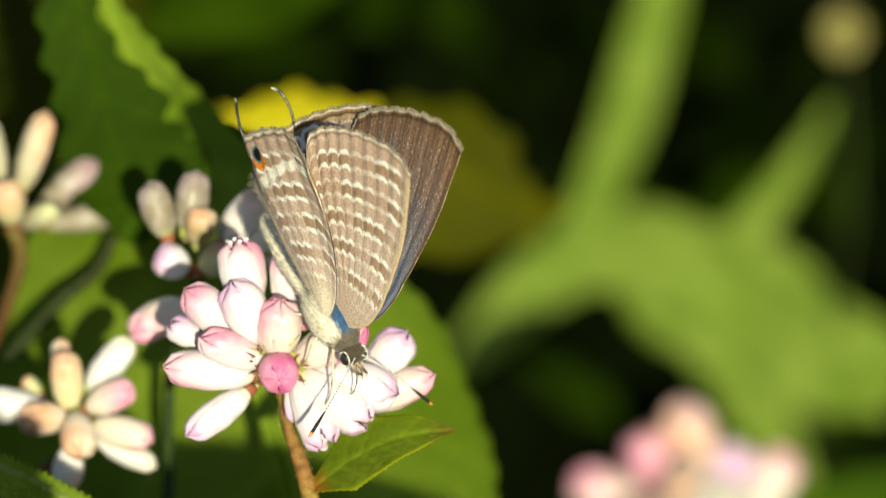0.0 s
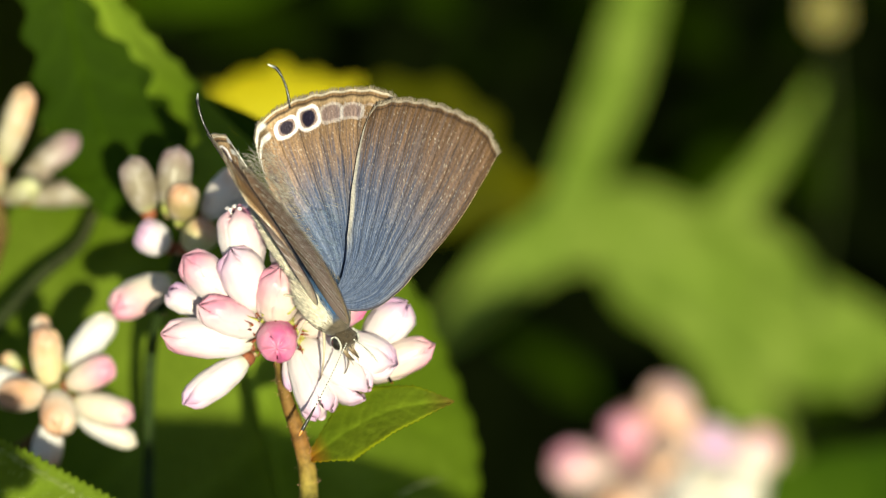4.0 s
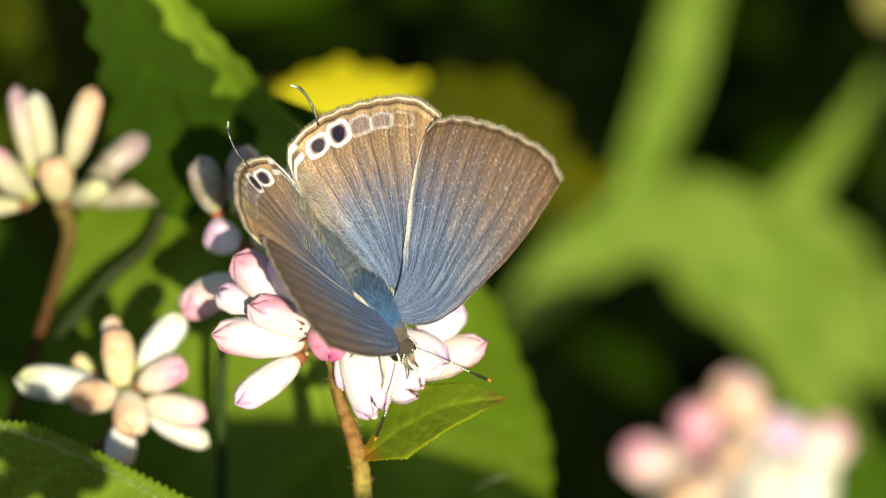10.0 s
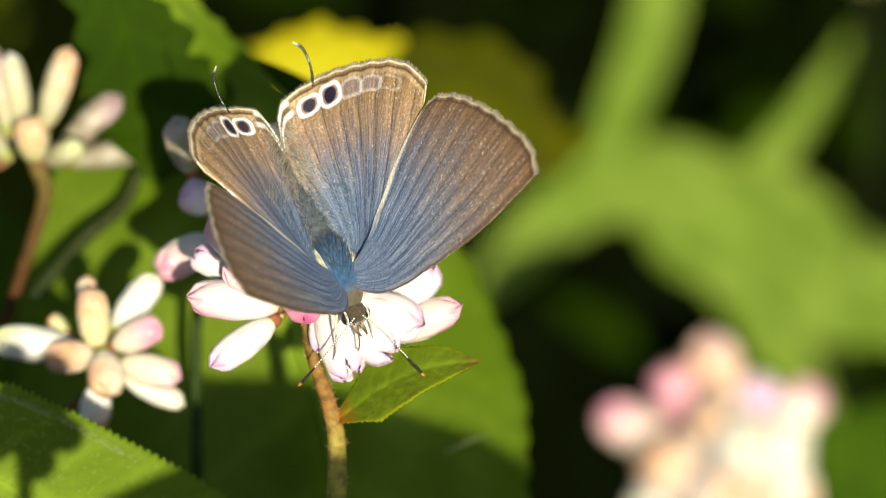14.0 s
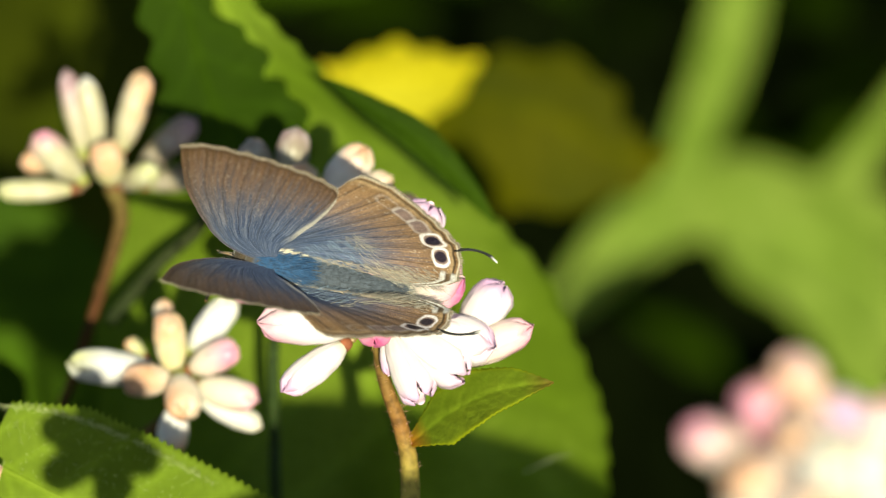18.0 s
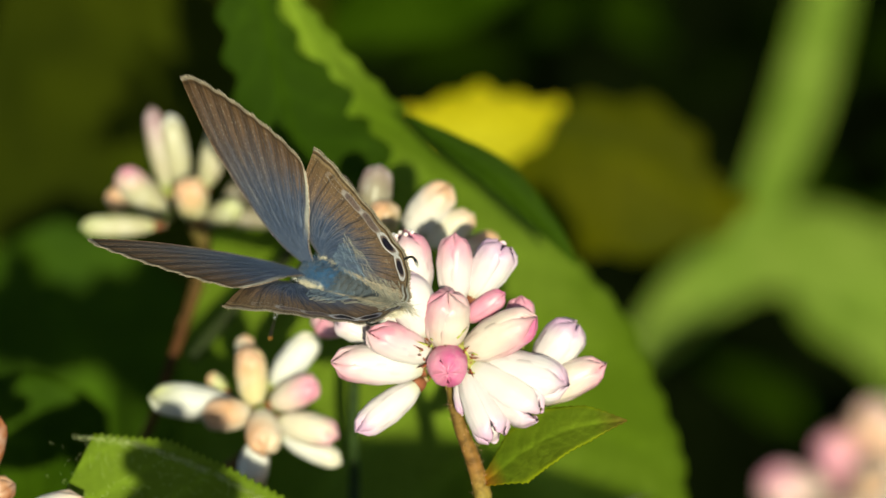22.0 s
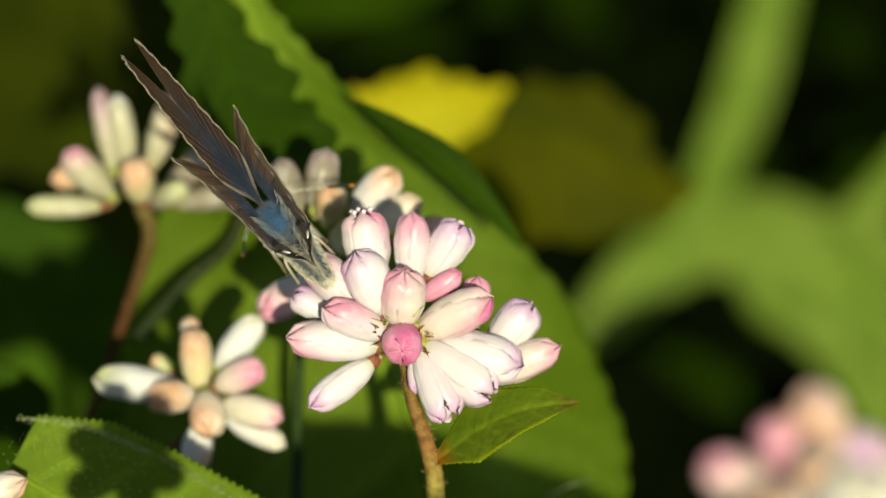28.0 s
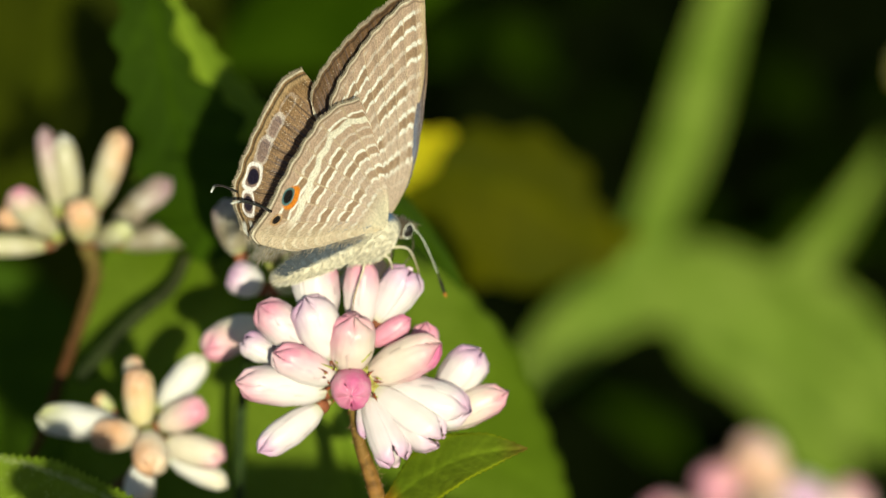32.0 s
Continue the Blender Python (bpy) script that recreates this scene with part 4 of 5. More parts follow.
        waves = rho * (7.0 if kind == "fore" else 6.4) + jog + 0.42 * inside * inside + 0.035 * wavy(a * 30, rho * 20) + (0.5 * a if kind == "fore" else -0.3 * a)
        phase = waves % 1.0
        keep = step(rho, 0.16, 0.3) * step(rho, 0.97, 0.93) * (0.35 + 0.65 * step(np.sin(cell * 7.7 + np.floor(waves) * 4.1), -0.7, 0.1)) * step(np.abs(inside), 0.5, 0.44)
        c = blend(c, (0.34, 0.215, 0.14), 0.85 * keep * step(np.abs(phase - 0.42), 0.20, 0.12))
        c = blend(c, (0.94, 0.90, 0.86), 1.0 * keep * np.maximum(step(np.abs(phase - 0.18), 0.10, 0.04), step(np.abs(phase - 0.66), 0.10, 0.04)))
        c = blend(c, (0.60, 0.47, 0.33), 0.7 * step(np.abs(np.abs(inside) - 0.5), 0.045, 0.015))
        wide = np.abs(rho - (0.79 if kind == "hind" else 0.60) - 0.03 * np.sin(a * 7) - 0.05 * inside * inside)
        c = blend(c, (0.90, 0.85, 0.76), (0.9 if kind == "hind" else 0.0) * step(wide, 0.036, 0.018) * step(a, 0.82, 0.72))
        if kind == "fore":
            c = blend(c, (0.60, 0.46, 0.31), step(a, 0.10, 0.04))
        else:
            c = blend(c, (0.75, 0.66, 0.52), step(rho, 0.3, 0.12))
            c = blend(c, (0.68, 0.56, 0.42), 0.7 * step(a, 0.72, 0.86))
            x = np.radians(th - 153.0) * rho * 14
            y = rim - 1.5
            q = np.sqrt(x * x + y * y)
            c = blend(c, (0.75, 0.24, 0.03), step(np.sqrt(x * x + (y - 0.4) ** 2), 1.0, 0.82))
            c = blend(c, (0.1, 0.22, 0.25), step(q, 0.75, 0.62))
            c = blend(c, DARK, step(q, 0.58, 0.45))
            q2 = np.sqrt((np.radians(th - 161.5) * rho * 14) ** 2 + y * y)
            c = blend(c, (0.55, 0.27, 0.08), 0.6 * step(q2, 0.62, 0.48))
            c = blend(c, DARK, step(q2, 0.42, 0.32))
        c = blend(c, (0.2, 0.14, 0.1), 0.8 * step(np.abs(rim - 0.35), 0.12, 0.05))
        c = blend(c, PALE, 0.8 * step(rim, 0.25, 0.15))
    return np.clip(c, 0.004, 0.95)


def wing_plan(kind, rho, a):
    """Angle and radius on a wing, rho from hinge to margin and a from front edge to rear edge."""
    table = np.array(FORE if kind == "fore" else HIND)
    front, rear = (np.array(e, float) for e in EDGES[kind])
    lo, hi = np.interp(rho, front[:, 0], front[:, 1]), np.interp(rho, rear[:, 0], rear[:, 1])
    th = lo + (hi - lo) * a
    end = table[0, 0] + (table[-1, 0] - table[0, 0]) * a
    reach = np.interp(end, table[:, 0], table[:, 1]) + 0.05 * np.sin(a * 9 * 6.28)
    return th, rho * reach, reach


def wing_rise(kind, rho, a):
    """Height of the wing's sheet over its plane: camber, vein ribs and the fold beside the body."""
    ribs = np.abs(((a * (9 if kind == "fore" else 8)) % 1.0) - 0.5)
    z = -0.04 * np.cos(ribs * 6.28) * rho
    if kind == "fore":
        return z + 0.16 + rho ** 1.5 * (0.25 - 0.95 * a) + 1.5 * rho * (1 - rho) * (1 - a)
    return z - 0.10 + 2.4 * rho * (1 - rho) * step(a, 0.55, 0.1) + rho ** 1.5 * (-0.15 - 0.45 * step(a, 0.3, 0.0) + 1.25 * step(a, 0.70, 0.94))


def wing_mesh(kind, side, upper, nr=150, na=190):
    """One face of a wing in its own plane: hinge at zero, x outward, y forward."""
    rho = np.linspace(0.02, 1, nr)[:, None] * np.ones((1, na))
    a = np.ones((nr, 1)) * np.linspace(0, 1, na)[None, :]
    th, r, reach = wing_plan(kind, rho, a)
    t = np.radians(th)
    x, y = r * np.sin(t), r * np.cos(t)
    z = wing_rise(kind, rho, a) + (0.05 if upper else -0.05)
    col = wing_colors(kind, rho, th, a, (1 - rho) * reach, upper)
    s = 1 if side == "R" else -1
    v = np.stack([s * x, y, z], -1).reshape(-1, 3)
    flip = (side == "R") != upper
    return v, quads(nr, na, flip=flip), col.reshape(-1, 3)


def make_wing(kind, side, body):
    v1, f1, c1 = wing_mesh(kind, side, True)
    v2, f2, c2 = wing_mesh(kind, side, False)
    v, f, c = joined((v1, f1, c1), (v2, f2, c2))
    name = "forewing" if kind == "fore" else "hindwing"
    ob = part(name, mesh_of(name, v, f, WING, c), body, "blue-grey and brown wing, banded fawn and white beneath" if kind == "fore" else "blue and brown wing with black eyespots and an orange one beneath")
    s = 1 if side == "R" else -1
    rnd = np.random.RandomState(3 if side == "R" else 4)
    if kind == "hind":
        t = radians(158.8)
        root = np.array((s * 14.9 * math.sin(t), 14.9 * math.cos(t), -0.2))
        out = np.array((s * math.sin(t), math.cos(t), 0))
        tail = tube([root - out * 0.3, root + out * 1.2 + (s * 0.25, 0, 0.1), root + out * 2.6 + (s * 0.2, 0, 0.5), root + out * 3.4 + (-s * 0.3, 0, 0.9)],
                    [0.14, 0.1, 0.1, 0.13, 0.05], 16, 6, [(0.02, 0.02, 0.02)] * 4 + [(0.75, 0.75, 0.72)])
        part("tail", mesh_of("tail", *tail[:2], SHELL, tail[2]), ob, "thin black tail with a white tip")
        bits = []
        for _ in range(480):
            rr = rnd.uniform(2.0, 12.6)
            tt = radians(rnd.uniform(166, 178) if rr > 8 else rnd.uniform(138, 178))
            root = np.array((s * rr * math.sin(tt), rr * math.cos(tt), -0.15 + 1.0 * min(1, max(0, (tt - 2.75) / 0.25)) * min(1, rr / 11)))
            tip = root + np.array((s * rnd.uniform(-0.9, 0.1), -rnd.uniform(0.6, 1.4), rnd.uniform(0.05, 0.6)))
            g = rnd.uniform(0.7, 1.2)
            bits.append(wisp(root, tip, 0.02, (0.34 * g, 0.32 * g, 0.29 * g) if rr > 6.5 else (0.18 * g, 0.25 * g, 0.36 * g)))
        for _ in range(420):
            rr = rnd.uniform(2.0, 13.0)
            tt = radians(rnd.uniform(168, 179))
            root = np.array((s * rr * math.sin(tt), rr * math.cos(tt), -0.1 + 0.95 * min(1, rr / 11)))
            tip = root + np.array((s * rnd.uniform(-0.9, 0.0), -rnd.uniform(0.2, 0.9), -rnd.uniform(0.05, 0.4)))
            g = rnd.uniform(0.75, 1.1)
            bits.append(wisp(root, tip, 0.018, (0.50 * g, 0.42 * g, 0.34 * g)))
        hv, hf, hc = joined(*bits)
        tagged(part("wing_hairs", mesh_of("wing_hairs", hv, hf, FUR, hc), ob), kind="stuff")
    bits = []
    for _ in range(700):
        a = np.array(rnd.uniform(0.02, 0.97))
        q, r, _ = wing_plan(kind, np.array(0.995), a)
        t = radians(float(q))
        root = np.array((s * float(r) * math.sin(t), float(r) * math.cos(t), float(wing_rise(kind, np.array(1.0), a))))
        out = np.array((s * math.sin(t), math.cos(t), 0))
        g = rnd.uniform(0.5, 1.0)
        bits.append(wisp(root, root + out * rnd.uniform(0.25, 0.42) + rnd.normal(size=3) * 0.05, 0.035, (0.33 * g, 0.27 * g, 0.21 * g)))
    hv, hf, hc = joined(*bits)
    tagged(part("fringe", mesh_of("fringe", hv, hf, FUR, hc), ob), kind="stuff")
    return ob


butterfly = thing("butterfly", "small blue butterfly with tailed hindwings feeding on the knotweed", "butterfly")


FEELERS = {}


def butterfly_body():
    """Thorax, abdomen, head, feelers, tongue and legs. Forward is +y, back is +z."""
    rnd = np.random.RandomState(31)

    def fur(center, radii, count, length, colors, sweep=(0, -1, 0), line=0.3, band=2.0, thick=0.04, collar=2.0):
        bits = [ball(center, radii, 14, 18, colors[0])]
        for _ in range(count):
            w = rnd.normal(size=3)
            w /= np.linalg.norm(w)
            root = np.asarray(center) + w * radii * 0.97
            tip = root + (w * 0.5 + np.asarray(sweep) * 0.8) * rnd.uniform(0.5, 1) * length
            c = np.array(colors[0] if w[2] > line and abs(w[0]) < band and w[1] < collar else colors[2 if w[1] >= collar else 1]) * rnd.uniform(0.7, 1.35)
            bits.append(wisp(root, tip, thick, c))
        for b in bits[:1]:
            pale = (b[0][:, 2] - center[2] < line * radii[2]) | (np.abs(b[0][:, 0] - center[0]) > band * radii[0])
            b[2][pale] = colors[1]
            b[2][b[0][:, 1] - center[1] > collar * radii[1]] = colors[-1]
        return joined(*bits)

    blue, grey, white = (0.028, 0.085, 0.20), (0.085, 0.105, 0.14), (0.72, 0.66, 0.56)
    v, f, c = fur((0, 0.9, 0.2), np.array((1.6, 2.9, 1.95)), 3200, 1.0, (blue, white, (0.10, 0.08, 0.06)), line=0.3, band=0.62, thick=0.03, collar=0.62)
    part("thorax", mesh_of("thorax", v, f, FUR, c), butterfly, "blue furry back, whitish beneath")
    segs = []
    for k in range(9):
        y = -1.4 - k * 0.82
        r = 1.05 * math.sin(math.pi * (0.34 + 0.068 * k)) ** 0.8 + 0.12
        segs.append(fur((0, y, 0.2 - 0.06 * k), np.array((r, 0.95, r * 0.95)), 900, 0.8, (grey, white), line=0.5, thick=0.02))
    v, f, c = joined(*segs)
    part("abdomen", mesh_of("abdomen", v, f, FUR, c), butterfly, "grey downy abdomen with a pale underside")
    v, f, c = fur((0, 4.0, -0.1), np.array((0.95, 0.75, 0.85)), 260, 0.45, ((0.06, 0.045, 0.03), (0.4, 0.35, 0.28)), (0, 0.6, 0.1), -0.35)
    part("head", mesh_of("head", v, f, FUR, c), butterfly, "small dark head with pale hairs")
    for s in (1, -1):
        e = joined(ball((s * 0.82, 4.2, -0.1), (0.34, 0.5, 0.55), 12, 14, (0.015, 0.013, 0.012)))
        ob = part("eye", mesh_of("eye", *e[:2], SHELL, e[2]), butterfly, "black eye with a white rim")
        ring = []
        for q in range(40):
            a = q * 0.157
            p = np.array((s * 0.78, 4.2 + 0.54 * math.cos(a), -0.1 + 0.6 * math.sin(a)))
            ring.append(wisp(p, p + (s * 0.22, 0.05 * math.cos(a), 0.05 * math.sin(a)), 0.04, (0.85, 0.84, 0.8)))
        r = joined(*ring)
        part("eye_rim", mesh_of("eye_rim", *r[:2], FUR, r[2]), ob)
        pal = joined(tube([(s * 0.25, 4.5, -0.5), (s * 0.3, 5.2, -0.55), (s * 0.25, 5.9, -0.2)], [0.2, 0.18, 0.05], 10, 6, [(0.5, 0.43, 0.35), (0.22, 0.15, 0.09), (0.03, 0.03, 0.03)]),
                     *[wisp((s * 0.28, 5.0 + 0.1 * i, -0.5), (s * 0.3 + rnd.normal() * 0.15, 5.5 + 0.12 * i, -0.6 + rnd.normal() * 0.2), 0.03, (0.3, 0.22, 0.14)) for i in range(8)])
        part("palp", mesh_of("palp", *pal[:2], FUR, pal[2]), butterfly)
        # Feelers: black with white rings and an orange-tipped club.
        line = catmull([(0, 0, 0), (s * 1.5, 1.4, -0.6), (s * 3.2, 3.0, -1.9), (s * 5.2, 4.75, -3.6)], 128)
        rad = np.array([0.054] * 94 + list(np.linspace(0.056, 0.135, 16)) + [0.135] * 12 + [0.13, 0.12, 0.105, 0.09, 0.06, 0.02])
        cols = [(0.8, 0.8, 0.78) if (i % 4 < 2 and i < 96) else ((0.5, 0.2, 0.05) if i > 120 else (0.02, 0.018, 0.016)) for i in range(128)]
        tv, tf, _ = tube(line, [0.1], 128, 7)
        tv = np.repeat(line, 7, 0) + (tv - np.repeat(catmull(line, 128), 7, 0)) / 0.1 * np.repeat(rad, 7)[:, None]
        FEELERS[s] = part("antenna", mesh_of("antenna", tv, tf, SHELL, np.repeat(cols, 7, 0)), butterfly, "black feeler with fine white rings")
        for k, (y0, x1, y1, x2, y2) in enumerate(((2.6, 1.3, 3.9, 1.5, 5.0), (1.2, 1.7, 1.5, 1.9, 1.9), (-0.2, 1.5, -1.2, 1.8, -2.2))):
            g = (0.55, 0.48, 0.36)
            leg = joined(tube([(s * 0.6, y0, -1.1), (s * x1, y1, -1.4), (s * x2, y2, -3.3), (s * (x2 + 0.2), y2 + 0.3 * (1 - k), -4.6)], [0.13, 0.11, 0.075, 0.06, 0.045], 22, 7, [g, (0.6, 0.54, 0.44), (0.36, 0.28, 0.2), (0.15, 0.11, 0.08)]))
            part("leg", mesh_of("leg", *leg[:2], FUR, leg[2]), butterfly, "thin pale leg")
    ton = tube([(0, 4.8, -0.6), (0.1, 5.7, -1.7), (0, 5.8, -3.2), (-0.4, 5.1, -4.4)], [0.065, 0.055, 0.05, 0.04], 20, 6, [(0.06, 0.05, 0.04), (0.1, 0.08, 0.06)])
    part("tongue", mesh_of("tongue", *ton[:2], SHELL, ton[2]), butterfly, "curled dark tongue")


butterfly_body()
WINGS = {(k, s): make_wing(k, s, butterfly) for k in ("fore", "hind") for s in ("R", "L")}

# seconds; then place (u, d, w), turn (degrees), lift of left and right wings, swing of fore and hind wings, spread of the hind wings, further swing of the right forewing, further spread of the right hindwing
FLIGHT = [
    (0.0, 1.05, -2.93, -2.95, -56.3, 17.4, -148.6, 75, 89, 9.0, 1.3, 2.7, -2.2, 2.7),
    (0.5, 1.00, -2.97, -2.25, -58.0, 19.0, -146.1, 74, 84, 9.4, 0.8, 2.9, -1.1, 2.7),
    (1.0, 0.61, -3.00, -2.45, -59.6, 20.6, -143.5, 73, 79, 9.7, 0.4, 3.1, -0.0, 2.8),
    (1.5, 0.69, -3.05, -2.92, -60.9, 18.8, -145.8, 72, 76, 8.6, -0.2, 2.4, -0.3, 1.6),
    (2.0, 2.30, -3.11, -2.78, -62.2, 16.9, -148.0, 70, 72, 7.5, -0.8, 1.7, -0.5, 0.5),
    (2.5, 1.94, -3.07, -3.31, -59.7, 17.0, -146.7, 70, 72, 7.8, -1.8, 1.7, -0.6, 0.4),
    (3.0, 1.85, -3.04, -3.17, -57.1, 17.1, -145.4, 70, 72, 8.2, -2.7, 1.7, -0.7, 0.2),
    (3.5, 1.89, -3.13, -3.09, -59.0, 19.1, -146.9, 67, 69, 7.3, -1.0, 1.5, -1.4, 0.1),
    (5.5, 0.25, -3.49, -4.55, -67.4, 26.5, -154.1, 56, 54, 3.6, 5.9, 0.7, -4.1, -0.5),
    (6.0, 0.68, -3.68, -4.64, -68.0, 26.6, -154.4, 56, 54, 3.8, 6.4, 0.7, -4.1, -0.6),
    (6.5, 0.78, -3.87, -4.67, -68.7, 26.7, -154.7, 55, 54, 4.0, 6.8, 0.7, -4.1, -0.6),
    (7.0, 0.57, -4.06, -4.69, -69.4, 26.9, -155.0, 54, 54, 4.1, 7.2, 0.7, -4.1, -0.7),
    (7.5, 0.45, -4.06, -4.77, -69.1, 26.8, -154.3, 54, 54, 4.2, 7.4, 0.6, -4.1, -0.6),
    (8.0, 0.37, -4.06, -4.57, -68.9, 26.7, -153.7, 55, 53, 4.2, 7.6, 0.6, -4.0, -0.5),
    (8.5, -0.02, -4.06, -4.60, -68.6, 26.7, -153.0, 55, 53, 4.2, 7.8, 0.5, -4.0, -0.5),
    (9.0, 0.26, -4.06, -4.59, -68.3, 26.6, -152.4, 55, 52, 4.3, 8.0, 0.5, -4.0, -0.4),
    (9.5, 0.23, -4.03, -4.40, -67.7, 27.2, -153.4, 56, 53, 3.2, 7.6, 0.5, -4.0, -0.5),
    (10.0, 0.39, -3.99, -4.34, -67.1, 27.9, -154.4, 57, 54, 2.2, 7.3, 0.6, -4.1, -0.5),
    (10.5, 0.43, -3.95, -4.25, -66.5, 28.6, -155.4, 58, 55, 1.1, 7.0, 0.6, -4.1, -0.5),
    (11.0, 0.84, -3.91, -4.29, -65.9, 29.3, -156.3, 59, 56, 0.1, 6.7, 0.7, -4.2, -0.5),
    (11.5, 0.72, -3.86, -4.28, -66.5, 30.0, -156.2, 58, 56, -0.7, 6.9, 0.7, -3.9, -0.5),
    (12.0, 0.20, -3.80, -4.61, -67.2, 30.8, -156.1, 57, 55, -1.5, 7.1, 0.6, -3.5, -0.5),
    (12.5, 0.29, -3.75, -4.99, -67.8, 31.5, -156.0, 56, 54, -2.3, 7.3, 0.6, -3.2, -0.5),
    (13.0, 0.19, -3.70, -5.19, -68.5, 32.3, -155.9, 55, 53, -3.1, 7.5, 0.6, -2.9, -0.5),
    (13.6, -0.10, -3.48, -5.20, -64.1, 31.2, -155.9, 53, 51, -4.2, 7.6, 0.5, -5.0, -0.4),
    (14.0, -0.63, -3.72, -4.49, -61.7, 17.0, -162.6, 52, 52, -4.9, 7.0, 0.3, -5.1, -0.1),
    (14.4, -1.51, -3.96, -3.98, -57.7, 3.1, -169.7, 52, 52, -5.6, 6.3, 0.1, -5.2, 0.2),
    (16.5, -4.12, -2.73, -4.79, -66.6, -34.9, 170.9, 51, 53, -13.4, 6.7, 0.5, 0.2, 1.8),
    (17.0, -4.82, -2.36, -4.20, -62.0, -49.6, 164.3, 53, 51, -11.7, 7.1, 0.4, -0.1, 0.9),
    (17.5, -7.41, -1.66, -3.48, -43.5, -71.1, 132.0, 55, 52, -7.5, 6.4, 0.2, -1.6, 0.4),
    (17.7, -7.49, -1.37, -4.04, 22.7, -83.9, 62.2, 63, 60, -6.0, 3.7, 0.5, -2.9, 0.4),
    (18.0, -9.26, -1.47, -3.08, 58.1, -75.4, 26.1, 77, 73, -9.5, -1.7, 2.1, -2.3, 1.0),
    (18.5, -10.33, -1.04, -2.78, 38.6, -77.5, 36.0, 76, 71, -8.1, -2.5, 1.9, -2.2, -0.1),
    (19.0, -11.24, -0.62, -2.58, 14.7, -78.6, 50.4, 75, 70, -6.7, -3.3, 1.7, -2.1, -1.3),
    (19.5, -11.34, -0.39, -2.19, 20.5, -76.8, 33.2, 77, 67, -4.5, 0.1, 2.7, -0.9, -2.4),
    (20.0, -11.59, -0.16, -1.76, 23.4, -74.7, 18.9, 79, 64, -2.4, 3.4, 3.8, 0.2, -3.4),
    (20.5, -11.93, 0.45, -1.94, 22.8, -67.2, 18.6, 75, 67, -1.8, 4.1, 3.4, -0.2, -3.0),
    (21.0, -12.17, 1.05, -1.67, 22.2, -59.7, 18.2, 70, 69, -1.2, 4.8, 3.0, -0.6, -2.6),
    (21.5, -12.36, 1.77, -1.68, 20.7, -56.8, 19.0, 66, 72, -0.3, 5.6, 2.9, -0.8, -2.0),
    (22.1, -12.75, 2.63, -1.39, 19.1, -53.2, 19.6, 62, 76, 0.7, 6.7, 2.8, -1.1, -1.3),
    (22.5, -13.65, 3.59, -1.41, 22.8, -56.6, 16.7, 72, 81, 2.3, 2.7, 2.4, -2.5, -0.7),
    (23.0, -14.53, 4.80, -1.73, 28.6, -60.7, 11.9, 86, 87, 4.2, -2.2, 1.9, -4.4, 0.1),
    (23.5, -14.73, 5.00, -1.78, 30.4, -61.2, 10.0, 87, 88, 3.3, -1.8, 1.1, -4.7, 0.3),
    (24.0, -14.24, 5.20, -1.92, 32.3, -61.7, 7.9, 88, 89, 2.4, -1.4, 0.2, -5.0, 0.5),
    (24.5, -14.34, 5.31, -2.07, 31.9, -60.3, 9.0, 88, 89, 3.1, -2.7, 0.3, -5.4, 1.2),
    (25.0, -14.37, 5.41, -1.58, 31.5, -58.9, 10.0, 88, 89, 3.8, -3.9, 0.4, -5.8, 1.9),
    (25.5, -13.95, 5.23, -1.29, 32.0, -55.8, 8.6, 88, 89, 4.0, -3.7, 0.6, -5.2, 1.7),
    (27.5, -13.29, 4.54, 0.65, 32.4, -43.2, 3.9, 88, 89, 4.8, -2.9, 1.3, -2.9, 1.1),
    (28.0, -12.23, 4.37, 1.34, 32.3, -40.1, 3.0, 88, 89, 5.0, -2.7, 1.5, -2.3, 1.0),
    (28.5, -11.14, 4.28, 0.75, 32.1, -40.4, 2.8, 89, 89, 4.9, -2.1, 0.9, -1.2, 0.5),
    (29.0, -12.71, 4.20, 0.07, 31.9, -40.8, 2.7, 89, 89, 4.8, -1.5, 0.3, -0.1, -0.0),
    (29.5, -12.32, 3.72, 0.57, 34.0, -38.1, 1.4, 89, 89, 4.1, -0.7, 0.4, 0.1, -0.1),
    (30.0, -12.16, 3.24, 0.94, 35.8, -35.4, 0.3, 89, 89, 3.3, 0.2, 0.4, 0.3, -0.2),
    (30.2, -11.98, 2.60, 1.54, 50.0, -30.9, -10.4, 89, 89, 4.1, -0.7, 1.2, -1.8, -1.1),
    (30.5, -9.86, 1.70, 1.28, 52.7, -11.0, -21.3, 90, 90, 1.8, -1.8, 4.9, -2.9, -2.2),
    (31.0, -7.51, 0.88, 2.36, 52.7, 8.5, -30.2, 89, 89, -0.3, -1.6, 5.1, -2.0, -3.3),
    (31.5, -3.48, 0.82, 4.97, 24.9, 8.4, -40.8, 89, 89, 5.2, 4.2, 5.7, 3.0, -2.6),
    (32.0, -1.83, 0.26, 3.71, 19.4, 24.1, -39.0, 89, 89, -3.0, -4.0, 6.1, 1.3, -4.4),
]
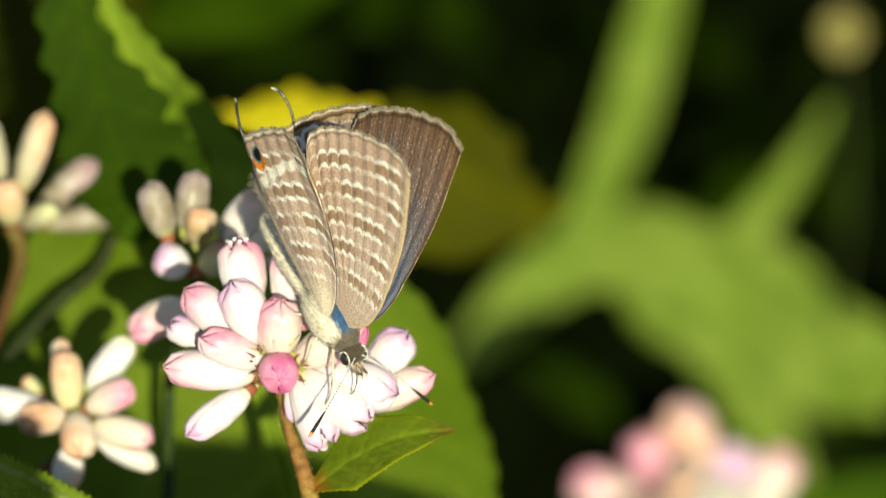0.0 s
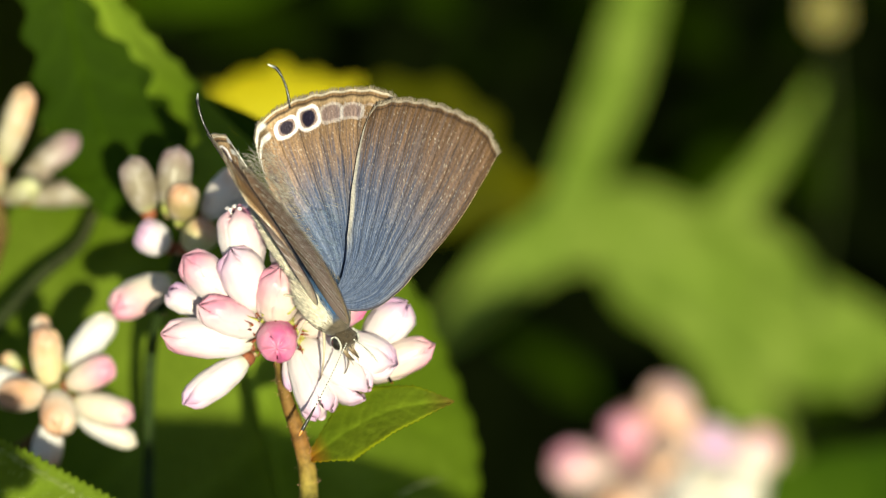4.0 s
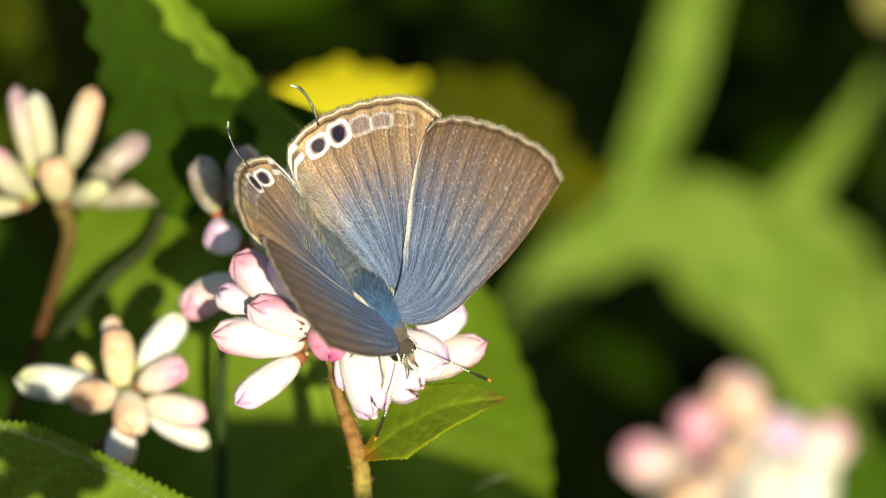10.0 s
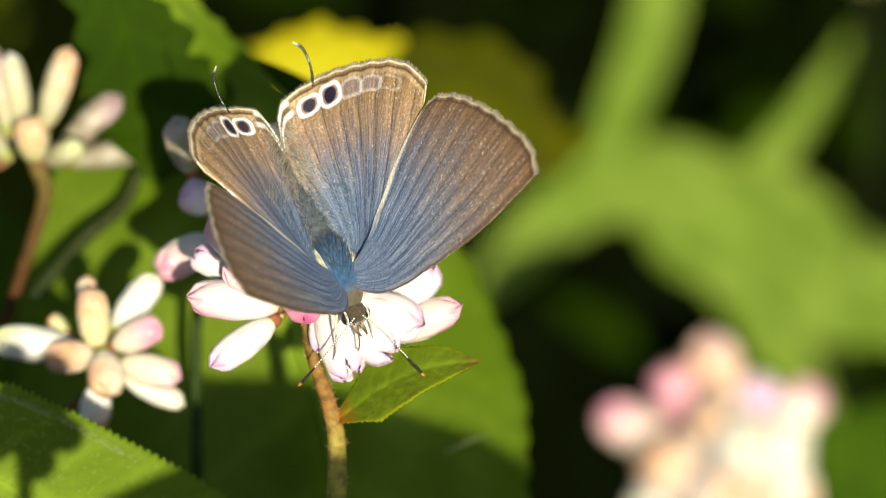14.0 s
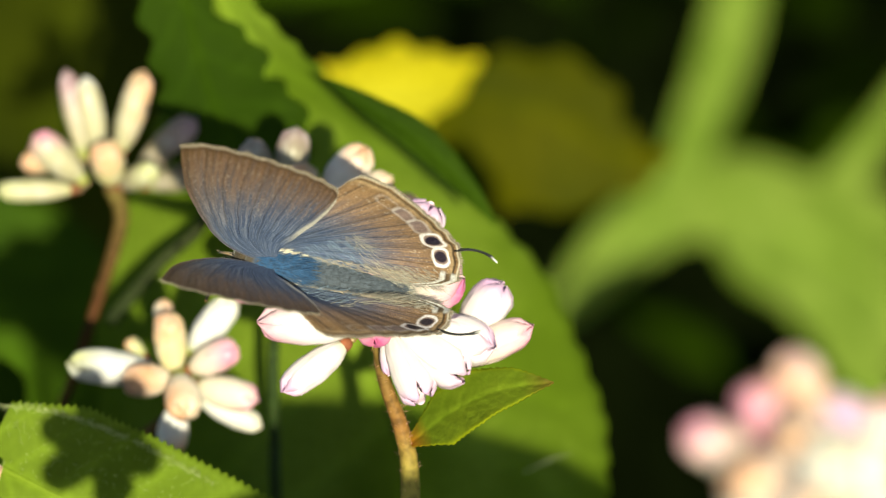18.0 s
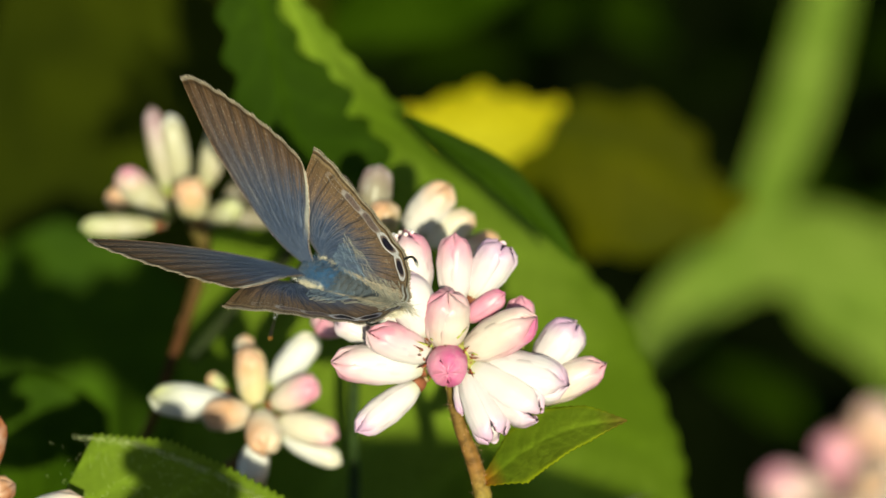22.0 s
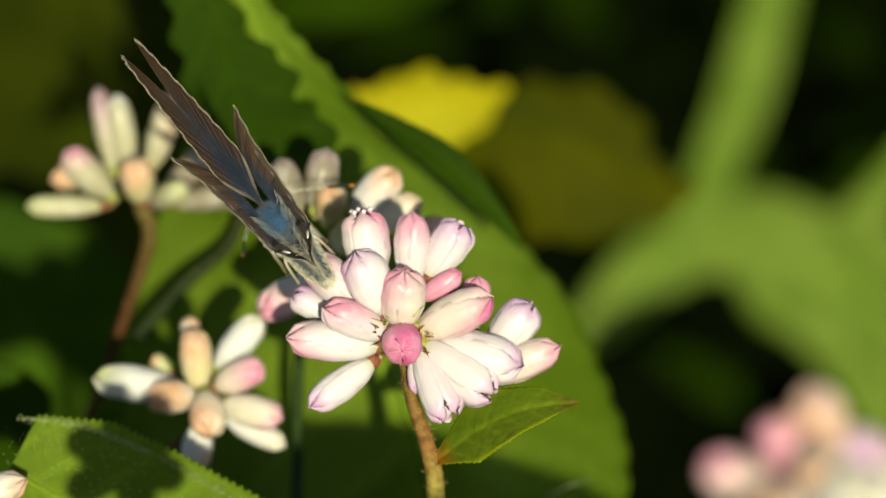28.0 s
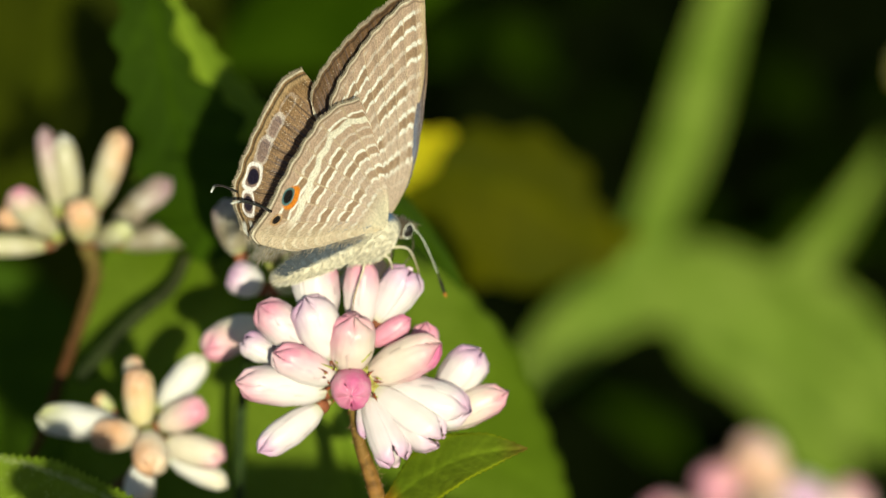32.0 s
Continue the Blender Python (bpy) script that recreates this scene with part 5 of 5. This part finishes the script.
# seconds; way of the right feeler, way of the left feeler
FEEL = [
    (0.0, (0.84, 0.54, -0.10), (-0.67, 0.56, -0.48)), (2.0, (0.92, 0.37, 0.10), (-0.54, 0.51, -0.67)), (3.0, (0.90, 0.44, 0.03), (-0.45, 0.26, -0.85)),
    (5.5, (0.46, 0.45, -0.77), (-0.63, 0.60, -0.49)), (9.0, (0.45, 0.45, -0.77), (-0.66, 0.62, -0.43)), (13.6, (0.51, 0.40, -0.76), (-0.68, 0.53, -0.51)),
    (14.4, (0.48, -0.10, -0.86), (-0.28, 0.48, -0.83)), (16.5, (0.25, 0.0, -0.97), (-0.14, 0.27, -0.95)), (17.0, (0.60, 0.05, -0.75), (-0.18, 0.25, -0.95)),
    (19.0, (0.55, 0.30, -0.77), (-0.50, 0.45, -0.74)), (24.0, (0.68, 0.48, -0.55), (-0.57, 0.61, -0.55)), (28.0, (0.80, 0.10, -0.59), (-0.44, 0.58, -0.68)),
    (29.0, (0.84, 0.15, -0.52), (-0.41, 0.71, -0.57)), (30.0, (0.88, -0.10, -0.45), (-0.41, 0.60, -0.68)), (30.5, (0.52, 0.16, -0.84), (-0.40, 0.45, -0.80)),
    (31.0, (0.43, 0.23, -0.87), (-0.40, 0.30, -0.86)), (31.5, (0.29, 0.46, -0.84), (-0.40, 0.35, -0.85)), (32.0, (0.27, 0.40, -0.88), (-0.40, 0.35, -0.85)),
]
# seconds; sway of the flower head (u, w, lean)
SWAY = [
    (0.0, 0.49, -0.52, -0.13),
    (0.5, 0.64, 0.26, 0.19),
    (1.0, 0.46, 0.13, 0.15),
    (1.5, 0.71, -0.16, 0.14),
    (2.0, 2.50, 0.15, 0.35),
    (2.5, 2.26, -0.36, 0.10),
    (3.0, 2.30, -0.20, 0.07),
    (3.5, 2.22, 0.19, 0.16),
    (5.5, 0.12, -0.01, 0.64),
    (6.0, 0.59, -0.09, 0.91),
    (6.5, 0.74, -0.10, 1.20),
    (7.0, 0.58, -0.11, 1.16),
    (7.5, 0.46, -0.21, 1.02),
    (8.0, 0.38, -0.04, 0.89),
    (8.5, -0.02, -0.10, 0.67),
    (9.0, 0.26, -0.11, 0.64),
    (9.5, 0.13, 0.04, 0.55),
    (10.0, 0.19, 0.06, 0.52),
    (10.5, 0.12, 0.11, 0.45),
    (11.0, 0.43, 0.03, 0.50),
    (11.5, 0.33, 0.17, 0.47),
    (12.0, -0.16, -0.04, 0.30),
    (12.5, -0.05, -0.30, 0.20),
    (13.0, -0.12, -0.37, 0.18),
    (13.5, -0.04, -0.17, 0.35),
    (14.0, 0.18, -0.05, 0.50),
    (14.5, -0.05, -0.17, 0.40),
    (16.5, -0.38, -0.39, 0.17),
    (17.0, -0.17, -0.50, 0.10),
    (17.5, -0.26, -0.17, 0.15),
    (18.0, -0.19, -0.24, 0.29),
    (18.5, -0.36, -0.26, 0.34),
    (19.0, -0.37, -0.38, 0.21),
    (19.5, -0.34, -0.47, 0.09),
    (20.0, -0.46, -0.51, -0.07),
    (20.5, -0.41, -0.74, -0.18),
    (21.0, -0.25, -0.53, -0.37),
    (21.5, -0.45, -0.64, -0.62),
    (22.0, -0.73, -0.51, -0.80),
    (22.5, -1.35, -0.38, -1.02),
    (23.0, -1.73, -0.54, -1.11),
    (23.5, -2.07, -0.64, -1.24),
    (24.0, -1.71, -0.84, -1.33),
    (24.5, -1.79, -1.00, -1.09),
    (25.0, -1.79, -0.52, -0.70),
    (25.5, -1.43, -0.63, -0.76),
    (27.5, -1.01, -0.29, -0.57),
    (28.0, -0.00, 0.00, -0.00),
    (28.5, 1.20, -0.31, -0.06),
    (29.0, -0.26, -0.71, -0.17),
    (29.5, 0.14, -0.16, -0.13),
    (30.0, 0.31, 0.26, 0.02),
    (30.5, -0.30, -0.19, -0.15),
    (31.0, -0.34, -0.12, -0.22),
    (31.5, 1.20, -0.23, -0.21),
    (32.0, 0.50, -0.44, -0.08),
]


# seconds; sway of the lobed leaf (u)
LEAN = ((0.0, -2.2), (6.0, -1.6), (12.0, -2.2), (14.5, -3.6), (17.0, -4.6), (19.0, -5.3), (21.0, -6.0), (23.0, -7.2), (25.5, -6.4), (28.0, -6.2), (30.0, -7.6), (32.0, -7.0))


def motions():
    o = ORIGINS[main.name]
    walk(lobed, [(t, BASE @ Matrix.Translation((Vector(lobed_at) + Vector((u, 0, 0))) * MM)) for t, u in LEAN])
    walk(main, [(t, BASE @ Matrix.Translation(Vector((o[0] + u, o[1], o[2] + w)) * MM) @ Matrix.Rotation(radians(lean), 4, "Y")) for t, u, w, lean in SWAY])
    walk(butterfly, [(r[0], BASE @ pose(r[1] * MM, r[2] * MM, r[3] * MM, r[4], r[5], r[6])) for r in FLIGHT])
    for s, ob in FEELERS.items():
        rest = Vector((s * 5.2, 4.75, -3.6))
        walk(ob, [(r[0], Matrix.Translation(Vector((s * 0.35, 4.6, 0.4)) * MM) @ rest.rotation_difference(Vector(r[1 if s == 1 else 2])).to_matrix().to_4x4()) for r in FEEL])
    for (kind, side), ob in WINGS.items():
        s = 1 if side == "R" else -1
        rows = []
        for r in FLIGHT:
            shut = float(step(r[0], 22.2, 23.2)) * float(step(r[0], 30.6, 30.0))
            lift = (r[8] if side == "R" else r[7]) - (1.6 if kind == "fore" else 3.2) * shut - ((r[11] + (r[13] if side == "R" else 0)) if kind == "hind" else 0)
            swing = (r[9] + (r[12] if side == "R" else 0)) if kind == "fore" else r[10]
            rows.append((r[0], Matrix.Translation(Vector((s * (0.4 - 0.3 * shut if kind == "fore" else 1.1 - 0.4 * shut), 1.2, 1.0)) * MM) @ Matrix.Rotation(radians(-s * lift), 4, "Y") @ Matrix.Rotation(radians(-s * swing), 4, "Z")))
        walk(ob, rows)


motions()
